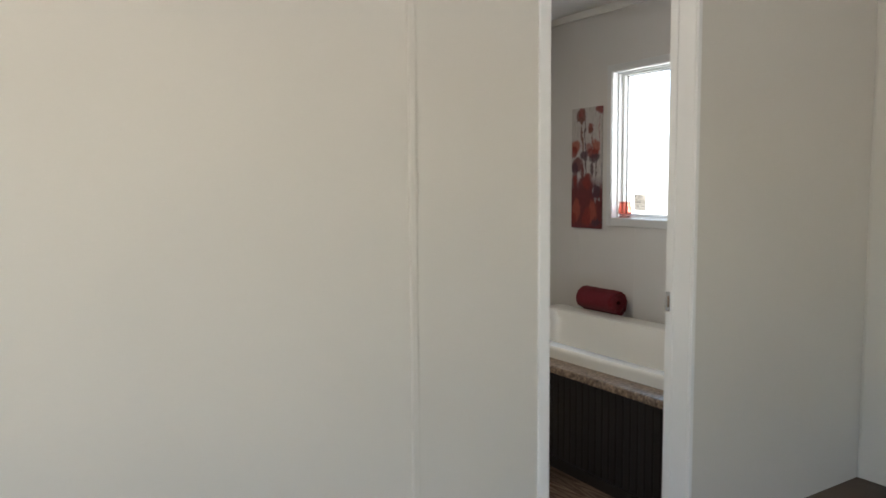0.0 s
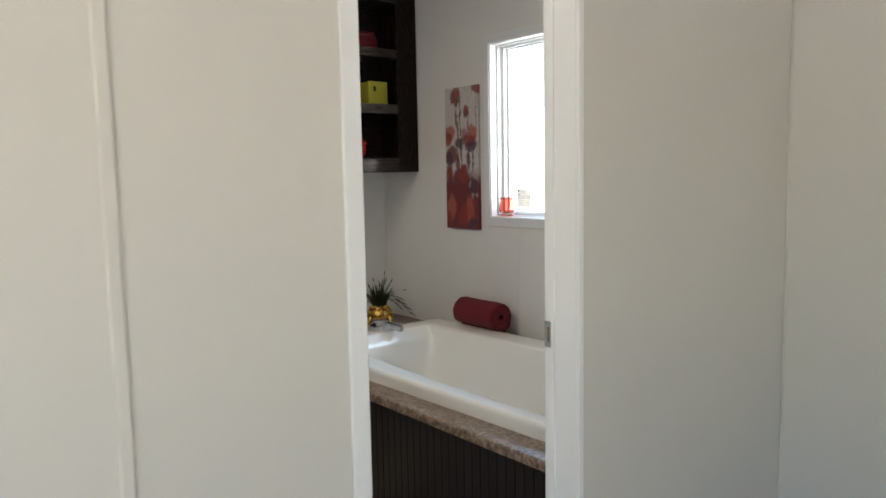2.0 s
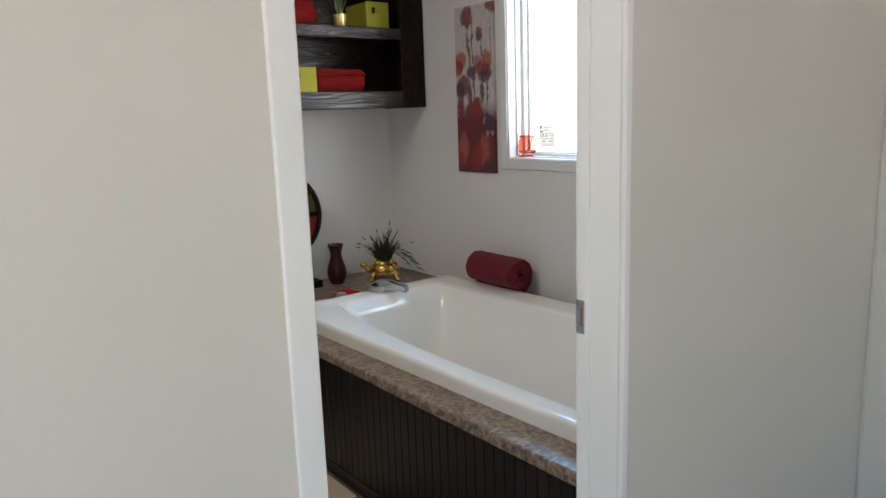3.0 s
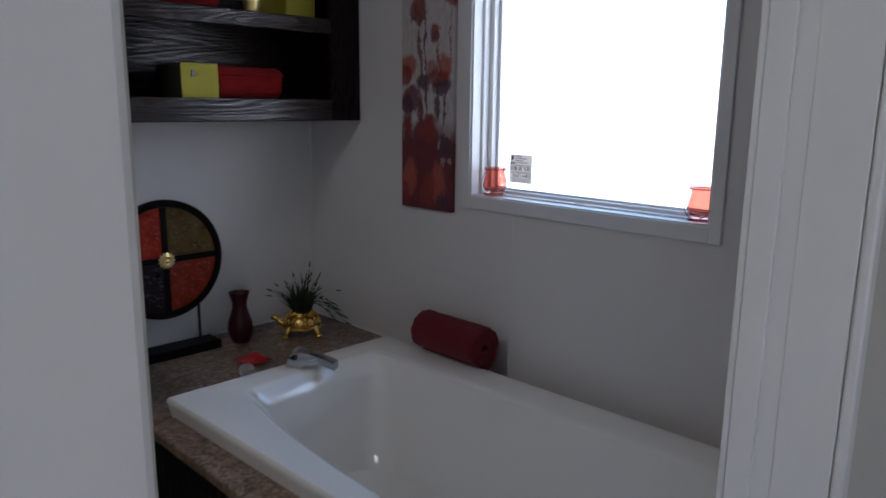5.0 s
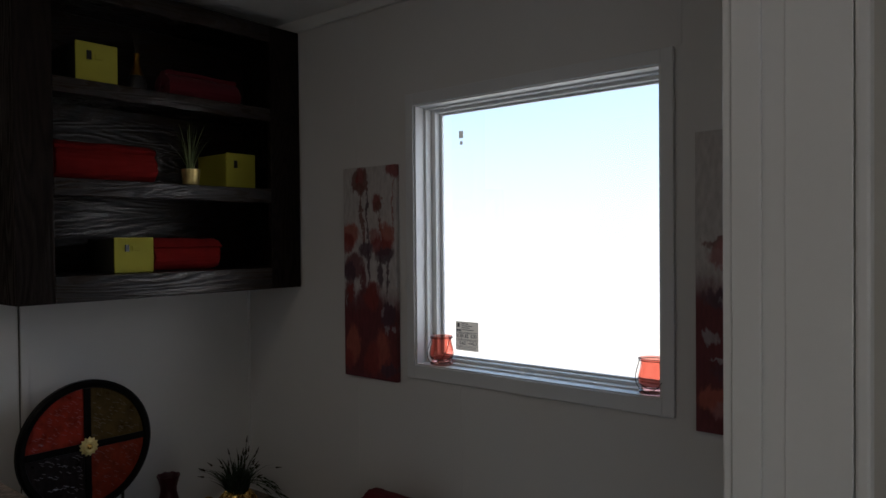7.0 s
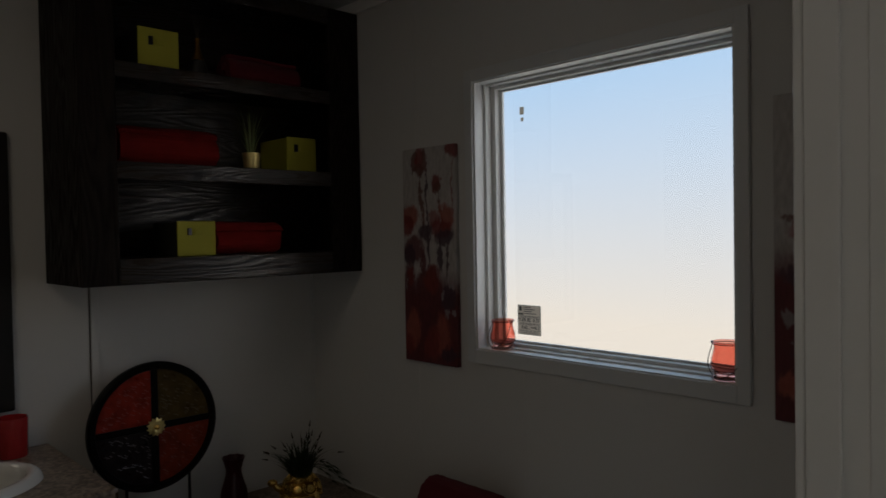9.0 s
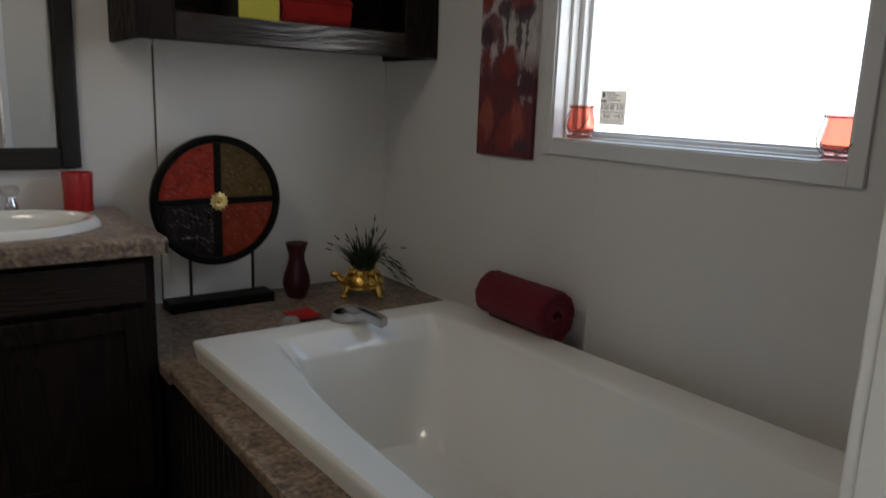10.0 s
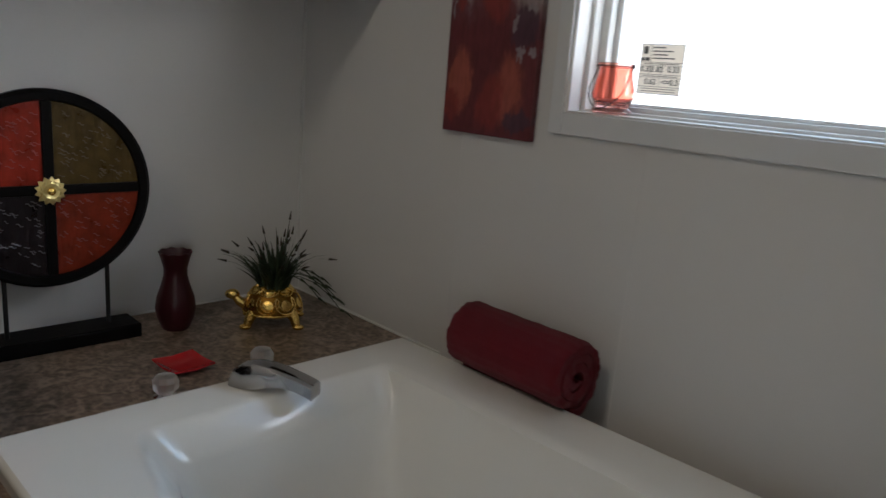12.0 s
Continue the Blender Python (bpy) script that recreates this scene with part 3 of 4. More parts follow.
def sink_faucet():
    cx, cy, z = SINK[0], SINK[1] + 0.245, 0.83
    f = holder("sink_faucet", (cx, cy, z), "chrome two-handle sink faucet with clear knobs", "faucet")
    bm = boxes((cx - 0.085, cx + 0.085, cy - 0.024, cy + 0.024, z + 0.0005, z + 0.018), bevel=0.008)
    part("base", bm, CHROME, f, smooth=40)
    part("spout", tube([(cx, cy, z + 0.018), (cx, cy - 0.004, z + 0.055), (cx, cy - 0.03, z + 0.078), (cx, cy - 0.07, z + 0.075), (cx, cy - 0.105, z + 0.058)], 0.014, 12, taper=0.011), CHROME, f, smooth=50)
    for sx_ in (-0.062, 0.062):
        part("stem", lathe([(0, 0), (0.019, 0), (0.02, 0.01), (0.014, 0.022), (0.011, 0.034), (0, 0.034)], 18, at=(cx + sx_, cy, z + 0.018)), CHROME, f, smooth=50)
        part("knob", lathe([(0, 0), (0.014, 0), (0.024, 0.01), (0.026, 0.022), (0.02, 0.032), (0, 0.034)], 10, at=(cx + sx_, cy, z + 0.0525)), CLEAR, f, "clear faceted knob")


sink_faucet()


def cup():
    bm = lathe([(0, 0), (0.041, 0), (0.043, 0.004), (0.045, 0.118), (0.044, 0.122), (0.04, 0.12), (0.038, 0.006), (0, 0.006)], 32)
    c = thing("tumbler", bm, RED_PLATE, "red embossed tumbler on the vanity top", "cup", smooth=40)
    c.location = (2.106, 4.475, 0.83)


cup()


def wall_mirror():
    x0, x1, z0, z1, y = 1.585, 2.133, 0.957, 1.845, YS
    m = holder("wall_mirror", (x0, y, z0), "wall mirror in a wide dark wooden frame", "mirror")
    w = 0.058
    for a, b, c, d, up in ((x0, x0 + w, z0, z1, 1), (x1 - w, x1, z0, z1, 1), (x0 + w, x1 - w, z1 - w, z1, 0), (x0 + w, x1 - w, z0, z0 + w, 0)):
        part("frame_stile" if up else "frame_rail", boxes((a, b, y - 0.024, y - 0.001, c, d), bevel=0.006), BLACK, m)
    part("inner_bead", boxes((x0 + w, x0 + w + 0.008, y - 0.016, y - 0.0075, z0 + w, z1 - w), (x1 - w - 0.008, x1 - w, y - 0.016, y - 0.0075, z0 + w, z1 - w),
                             (x0 + w + 0.008, x1 - w - 0.008, y - 0.016, y - 0.0075, z1 - w - 0.008, z1 - w), (x0 + w + 0.008, x1 - w - 0.008, y - 0.016, y - 0.0075, z0 + w, z0 + w + 0.008)), BLACK, m)
    part("mirror_glass", boxes((x0 + w, x1 - w, y - 0.007, y - 0.002, z0 + w, z1 - w)), MIRROR, m, "silvered glass")


wall_mirror()

GLOBE = bpy.data.materials.new("lit_opal_globe")
GLOBE.use_nodes = True
gb = GLOBE.node_tree.nodes["Principled BSDF"]
gb.inputs["Base Color"].default_value = (0.9, 0.87, 0.8, 1)
gb.inputs["Emission Color"].default_value = (1.0, 0.81, 0.57, 1)
gb.inputs["Emission Strength"].default_value = LAMP_GLOW


def ceiling_light():
    x, y = 1.25, 3.35
    v = holder("ceiling_light", (x, y, ZC), "wide flush opal ceiling light, lit, over the bathroom floor", "lamp")
    part("rim", lathe([(0.24, -0.0005), (0.285, -0.0005), (0.288, -0.024), (0.274, -0.03), (0.24, -0.03)], 48, at=(x, y, ZC)), CHROME, v, smooth=40)
    part("dome", lathe([(0.273, -0.0305), (0.258, -0.052), (0.2, -0.076), (0.11, -0.09), (0, -0.095)], 48, at=(x, y, ZC)), GLOBE, v, "lit opal glass", smooth=60)


ceiling_light()

# ---- canvases ----
PAINT = {"pale": (0.5, 0.475, 0.47), "coral": (0.34, 0.085, 0.055), "red": (0.215, 0.03, 0.027), "mist": (0.3, 0.265, 0.27), "maroon": (0.13, 0.024, 0.03), "plum": (0.065, 0.03, 0.05), "rose": (0.3, 0.13, 0.125), "brown": (0.16, 0.06, 0.05)}


def painting(name, strokes, dark_from):
    """Soft wet brushwork on a tall canvas: strokes are (paint, across, down, half width, half height), in shares of the canvas, laid one over another."""
    m = bpy.data.materials.new(name)
    m.use_nodes = True
    n, l = m.node_tree.nodes, m.node_tree.links
    b = n["Principled BSDF"]
    tc = n.new("ShaderNodeTexCoord")
    uv = n.new("ShaderNodeMapping")
    uv.inputs["Scale"].default_value = (1 / CW, 0, -1 / CH)
    uv.inputs["Location"].default_value = (0, 0, 1)
    l.new(tc.outputs["Object"], uv.inputs["Vector"])

    def noise_of(scale, detail):
        mp = n.new("ShaderNodeMapping")
        mp.inputs["Scale"].default_value = scale
        l.new(tc.outputs["Object"], mp.inputs["Vector"])
        t = n.new("ShaderNodeTexNoise")
        t.inputs["Scale"].default_value, t.inputs["Detail"].default_value = 1.0, detail
        l.new(mp.outputs["Vector"], t.inputs["Vector"])
        return t

    # the brush wanders: slow bends and ragged edges
    at = uv.outputs["Vector"]
    for scale, detail, amount in (((16, 16, 9), 1, (0.22, 0, 0.05)), ((95, 95, 45), 2, (0.12, 0, 0.05))):
        shift = n.new("ShaderNodeVectorMath")
        shift.operation = "SUBTRACT"
        shift.inputs[1].default_value = (0.5, 0.5, 0.5)
        l.new(noise_of(scale, detail).outputs["Color"], shift.inputs[0])
        warp = n.new("ShaderNodeVectorMath")
        warp.operation = "MULTIPLY_ADD"
        warp.inputs[1].default_value = amount
        l.new(shift.outputs[0], warp.inputs[0])
        l.new(at, warp.inputs[2])
        at = warp.outputs[0]
    se = n.new("ShaderNodeSeparateXYZ")
    l.new(at, se.inputs[0])
    low = n.new("ShaderNodeMapRange")
    low.interpolation_type = "SMOOTHSTEP"
    low.inputs["From Min"].default_value, low.inputs["From Max"].default_value = dark_from, dark_from + 0.16
    l.new(se.outputs["Z"], low.inputs["Value"])
    ground = n.new("ShaderNodeMixRGB")
    ground.inputs["Color1"].default_value, ground.inputs["Color2"].default_value = (*PAINT["pale"], 1), (*PAINT["maroon"], 1)
    l.new(low.outputs["Result"], ground.inputs["Fac"])
    color = ground.outputs["Color"]
    for paint, u, v, w, h in strokes:
        d = n.new("ShaderNodeVectorMath")
        d.operation = "MULTIPLY_ADD"
        d.inputs[1].default_value, d.inputs[2].default_value = (1 / w, 0, 1 / h), (-u / w, 0, -v / h)
        l.new(at, d.inputs[0])
        r = n.new("ShaderNodeVectorMath")
        r.operation = "LENGTH"
        l.new(d.outputs[0], r.inputs[0])
        k = n.new("ShaderNodeMapRange")
        k.interpolation_type = "SMOOTHSTEP"
        k.inputs["From Min"].default_value, k.inputs["From Max"].default_value, k.inputs["To Min"].default_value, k.inputs["To Max"].default_value = 0.7, 1.15, 0.88, 0.0
        l.new(r.outputs["Value"], k.inputs["Value"])
        mx = n.new("ShaderNodeMixRGB")
        mx.inputs["Color2"].default_value = (*PAINT[paint], 1)
        l.new(k.outputs["Result"], mx.inputs["Fac"])
        l.new(color, mx.inputs["Color1"])
        color = mx.outputs["Color"]
    # uneven load of the brush, along the strokes
    load = n.new("ShaderNodeMapRange")
    load.inputs["From Min"].default_value, load.inputs["From Max"].default_value, load.inputs["To Min"].default_value, load.inputs["To Max"].default_value = 0.3, 0.7, 0.82, 1.16
    l.new(noise_of((80, 80, 26), 4).outputs["Fac"], load.inputs["Value"])
    hs = n.new("ShaderNodeHueSaturation")
    l.new(load.outputs["Result"], hs.inputs["Value"])
    l.new(color, hs.inputs["Color"])
    l.new(hs.outputs["Color"], b.inputs["Base Color"])
    b.inputs["Roughness"].default_value = 0.6
    weave = n.new("ShaderNodeBump")
    weave.inputs["Strength"].default_value, weave.inputs["Distance"].default_value = 0.2, 0.001
    l.new(noise_of((700, 700, 700), 1).outputs["Fac"], weave.inputs["Height"])
    l.new(weave.outputs["Normal"], b.inputs["Normal"])
    return m


CW, CH, CD = 0.268, 0.765, 0.018
UPPER = (("brown", 0.37, 0.25, 0.026, 0.17), ("plum", 0.47, 0.24, 0.022, 0.17), ("brown", 0.7, 0.31, 0.018, 0.1), ("rose", 0.95, 0.2, 0.018, 0.16), ("brown", 0.24, 0.06, 0.07, 0.055), ("red", 0.34, 0.05, 0.1, 0.06), ("brown", 0.44, 0.06, 0.06, 0.06), ("brown", 0.33, 0.1, 0.12, 0.03),
         ("red", 0.64, 0.165, 0.085, 0.045), ("brown", 0.68, 0.19, 0.06, 0.03), ("red", 0.93, 0.022, 0.12, 0.042))
MIDDLE = (("coral", 0.14, 0.315, 0.17, 0.06), ("red", 0.08, 0.36, 0.1, 0.05), ("coral", 0.82, 0.325, 0.15, 0.06), ("rose", 0.58, 0.33, 0.09, 0.05), ("red", 0.72, 0.375, 0.2, 0.045), ("plum", 0.44, 0.395, 0.14, 0.045), ("plum", 0.8, 0.415, 0.17, 0.04), ("maroon", 0.2, 0.47, 0.2, 0.065), ("plum", 0.12, 0.5, 0.12, 0.05),
          ("plum", 0.48, 0.47, 0.03, 0.1), ("plum", 0.7, 0.5, 0.05, 0.09), ("plum", 0.86, 0.52, 0.03, 0.1), ("maroon", 0.37, 0.53, 0.04, 0.08))
LOWER = (("maroon", 0.5, 0.65, 0.26, 0.105), ("red", 0.55, 0.61, 0.16, 0.07), ("maroon", 0.12, 0.63, 0.13, 0.1), ("red", 0.15, 0.6, 0.08, 0.05), ("plum", 0.86, 0.69, 0.16, 0.06), ("mist", 0.93, 0.635, 0.045, 0.012), ("mist", 0.74, 0.68, 0.035, 0.025), ("mist", 0.84, 0.765, 0.025, 0.025), ("mist", 0.06, 0.645, 0.02, 0.03), ("mist", 0.95, 0.76, 0.03, 0.015),
         ("coral", 0.16, 0.85, 0.14, 0.1), ("red", 0.08, 0.92, 0.1, 0.05), ("coral", 0.72, 0.86, 0.17, 0.1), ("red", 0.55, 0.9, 0.15, 0.09), ("maroon", 0.4, 0.8, 0.09, 0.09), ("plum", 0.85, 0.95, 0.15, 0.03))
POPPIES = painting("poppy_canvas_paint", UPPER + MIDDLE + LOWER, 0.54)
BIG_BLOOM = (("rose", 0.62, 0.3, 0.3, 0.1), ("coral", 0.72, 0.27, 0.2, 0.07), ("red", 0.88, 0.1, 0.14, 0.07), ("brown", 0.85, 0.2, 0.02, 0.1), ("brown", 0.26, 0.37, 0.2, 0.02), ("rose", 0.26, 0.41, 0.17, 0.05), ("plum", 0.85, 0.33, 0.14, 0.06), ("plum", 0.5, 0.45, 0.22, 0.06), ("rose", 0.85, 0.43, 0.12, 0.05), ("maroon", 0.85, 0.52, 0.16, 0.05), ("plum", 0.4, 0.55, 0.35, 0.04))
PETALS = (("mist", 0.33, 0.555, 0.1, 0.02), ("mist", 0.5, 0.59, 0.05, 0.025), ("mist", 0.86, 0.6, 0.08, 0.02), ("maroon", 0.3, 0.62, 0.16, 0.045), ("mist", 0.15, 0.68, 0.09, 0.025), ("mist", 0.58, 0.69, 0.09, 0.03), ("mist", 0.85, 0.68, 0.05, 0.03), ("mist", 0.24, 0.76, 0.1, 0.008), ("plum", 0.55, 0.79, 0.4, 0.05), ("red", 0.8, 0.86, 0.2, 0.06), ("coral", 0.18, 0.89, 0.17, 0.045), ("rose", 0.35, 0.93, 0.2, 0.04), ("maroon", 0.5, 0.97, 0.5, 0.03))
TULIPS = painting("tulip_canvas_paint", BIG_BLOOM + PETALS, 0.42)


def canvas(at, turn, paint, label):
    """A deep stretched canvas; its own x runs along the wall, -y faces the room."""
    m = Matrix.Translation(at) @ Matrix.Rotation(radians(turn), 4, "Z")
    ob = thing("canvas_picture", boxes((0, CW, 0, CD, 0, CH), bevel=0.002), paint, label, "picture", "flower canvases")
    ob.matrix_world = m
    return ob


canvas((XW - CD - 0.002, 3.93, 1.04), -90, POPPIES, "tall narrow canvas of red tulips beside the window")
canvas((XW - CD - 0.002, 2.608, 1.045), -90, TULIPS, "tall narrow canvas of coral tulips near the doorway")
canvas((2.68, Y1 + CD + 0.002, 1.04), 180, POPPIES, "tall narrow canvas of tulips by the door")


# ---- cloth rolls ----
def roll(name, length, radius, material, label, m, flat=1.0, turns=3.2, seed=0, group=""):
    """A towel rolled up: a spiral of cloth drawn along its length, slightly uneven."""
    rng = random.Random(seed)
    bm = bmesh.new()
    n, segs = int(66 * turns), 26
    t = radius / (turns + 0.6)
    out, inn = [], []
    for i in range(n + 1):
        a = 2 * math.pi * turns * i / n
        ro = t * 0.55 + t * (a / (2 * math.pi)) + t * 0.5
        out.append((a, ro))
        inn.append((a, ro - t * 0.86))
    ph = [rng.uniform(0, 6) for _ in range(4)]
    loops = []
    for s in range(segs + 1):
        f = s / segs
        end = min(f, 1 - f) * segs
        sq = 1 - 0.05 * max(0, 1 - end)
        ring = []
        for a, r in out + inn[::-1]:
            wob = 1 + 0.025 * math.sin(3 * a + ph[0] + 2 * f) + 0.02 * math.sin(9 * f + ph[1]) * math.cos(a + ph[2])
            drift = 0.012 * math.sin(a * 0.5 + ph[3]) * (1 if f < 0.5 else -1) * max(0, 1 - end * 0.5) * length
            q = Vector((length * f * 22, math.cos(a) * r * 26, math.sin(a) * r * 26 + seed * 3.1))
            wob += 0.022 * noise.noise(q * 1.0) + 0.012 * noise.noise(q * 2.7) + 0.017 * math.sin(21 * a + 0.8 * noise.noise(q * 0.4))
            ring.append(bm.verts.new((length * (f - 0.5) + drift * 0.4 + (0.006 * noise.noise(q * 1.6) if end < 0.5 else 0), math.cos(a) * r * wob * sq, math.sin(a) * r * wob * sq * flat)))
        loops.append(ring)
    c = len(loops[0])
    for p, q in zip(loops, loops[1:]):
        for i in range(c):
            bm.faces.new((p[i], p[(i + 1) % c], q[(i + 1) % c], q[i]))
    h = len(out)
    for ring in (loops[0], loops[-1]):
        for i in range(h - 1):
            bm.faces.new((ring[i], ring[i + 1], ring[c - 2 - i], ring[c - 1 - i]))
    ob = thing(name, bm, material, label, "towel", group, smooth=60)
    ob.matrix_world = m
    return ob


roll("rolled_towel", 0.308, 0.0735, RED_CLOTH, "crimson rolled towel on the tub rim against the wall", pose(3.163, 3.552, 0.612, 200, 0, 88.5), seed=2)
roll("rolled_towel", 0.30, 0.055, RED_CLOTH, "dark red rolled towel on the top shelf", pose(2.935, 4.36, 2.045 + 0.054, 40, 0, 2), seed=5, group="towels on the shelf")
roll("rolled_towel", 0.33, 0.062, SCARLET_CLOTH, "scarlet rolled towel on the middle shelf", pose(2.56, 4.345, 1.739 + 0.061, 60, 0, -2), seed=6, group="towels on the shelf")
roll("rolled_towel", 0.265, 0.056, SCARLET_CLOTH, "scarlet rolled towel on the bottom shelf", pose(2.845, 4.345, 1.438 + 0.055, 80, 0, 1), seed=7, group="towels on the shelf")


# ---- fabric boxes ----
def fabric_box(x0, x1, z, h, label, y0=4.28, sides=BOX_SHADED_SIDE):
    y1 = y0 + 0.2
    b = holder("storage_box", ((x0 + x1) / 2, y0, z), label, "box", "lime boxes on the shelf")
    part("body", boxes((x0, x1, y0 + 0.006, y1, z, z + h - 0.003), bevel=0.003), sides, b)
    part("front_panel", boxes((x0 - 0.001, x1 + 0.001, y0, y0 + 0.0058, z, z + h), bevel=0.0025), LIME, b)
    c = (x0 + x1) / 2 - 0.012
    part("tab", boxes((c - 0.022, c - 0.008, y0 - 0.006, y0 - 0.0005, z + h * 0.6, z + h * 0.8), bevel=0.001), BLACK, b, "dark fabric tab")
    part("label_holder", boxes((c + 0.004, c + 0.03, y0 - 0.003, y0 - 0.0005, z + h * 0.62, z + h * 0.76), bevel=0.001), LIME, b)


fabric_box(2.45, 2.584, 2.045, 0.14, "lime fabric box on the top shelf, its sides coloured dark as shade")
fabric_box(3.03, 3.16, 1.739, 0.142, "lime green fabric box set back on the middle shelf", 4.335, LIME)
fabric_box(2.565, 2.70, 1.438, 0.118, "lime fabric box on the bottom shelf, its sides coloured dark as shade")


# ---- grasses ----
def blades(bm, at, count, height, spread, seed, width=0.002, droop=0.4, buds=None, root=None):
    rng = random.Random(seed)
    for i in range(count):
        a = rng.uniform(0, 2 * math.pi)
        h, o = height * rng.uniform(0.55, 1.0), spread * rng.uniform(0.1, 1.0)
        base = Vector(at) + Vector((math.cos(a), math.sin(a), 0)) * (spread * 0.12 if root is None else root) * rng.random() ** 0.5
        side = Vector((-math.sin(a + rng.uniform(-1, 1)), math.cos(a + rng.uniform(-1, 1)), 0)).normalized()
        pts = []
        for k in range(6):
            f = k / 5
            pts.append(base + Vector((math.cos(a) * o * f ** 1.5, math.sin(a) * o * f ** 1.5, h * (f - droop * (o / spread) * f ** 3))))
        for k in range(5):
            w0, w1 = width * (1 - k / 5.5), width * (1 - (k + 1) / 5.5)
            bm.faces.new([bm.verts.new(p) for p in (pts[k] - side * w0, pts[k] + side * w0, pts[k + 1] + side * w1, pts[k + 1] - side * w1)])
        if buds is not None and rng.random() < 0.25:
            d = (pts[5] - pts[4]).normalized()
            tube([pts[5] - d * 0.004, pts[5] + d * 0.004, pts[5] + d * 0.012, pts[5] + d * 0.02], 0.0036, 5, buds, taper=0.0008)


def pot_plant():
    p = holder("potted_grass", (2.845, 4.28, 1.739), "small pale brass pot of fine grass on the middle shelf", "plant")
    part("pot", lathe([(0, 0), (0.026, 0), (0.028, 0.004), (0.033, 0.06), (0.031, 0.061), (0.029, 0.052), (0, 0.05)], 20, at=(2.845, 4.28, 1.739)), BRASS, p, smooth=40)
    bm = bmesh.new()
    blades(bm, (2.845, 4.28, 1.789), 28, 0.21, 0.085, 4, 0.0026, 0.15)
    part("grass", bm, LEAF_PALE, p)
    b = holder("bottle_vase", (2.66, 4.3, 2.045), "dark bottle vase with brass neck and dry grass", "vase")
    part("bottle", lathe([(0, 0), (0.03, 0), (0.033, 0.01), (0.031, 0.04), (0.024, 0.06), (0, 0.061)], 20, at=(2.66, 4.3, 2.045)), BLACK, b, smooth=40)
    part("neck", lathe([(0, 0), (0.024, 0), (0.011, 0.035), (0.009, 0.06), (0.012, 0.075), (0, 0.074)], 20, at=(2.66, 4.3, 2.1065)), GOLD_DARK, b, "dark brass neck", smooth=40)
    bm = bmesh.new()
    blades(bm, (2.66, 4.3, 2.18), 16, 0.13, 0.05, 9, 0.0012, 0.1)
    part("grass", bm, BUD, b)


pot_plant()

# ---- wheel ornament ----
EMBOSS = mat("silver_glint_embossing", (0.17, 0.155, 0.155), 0.15, metal=0.3, var=0.3)
WHEEL = (2.535, 4.44, 0.845)


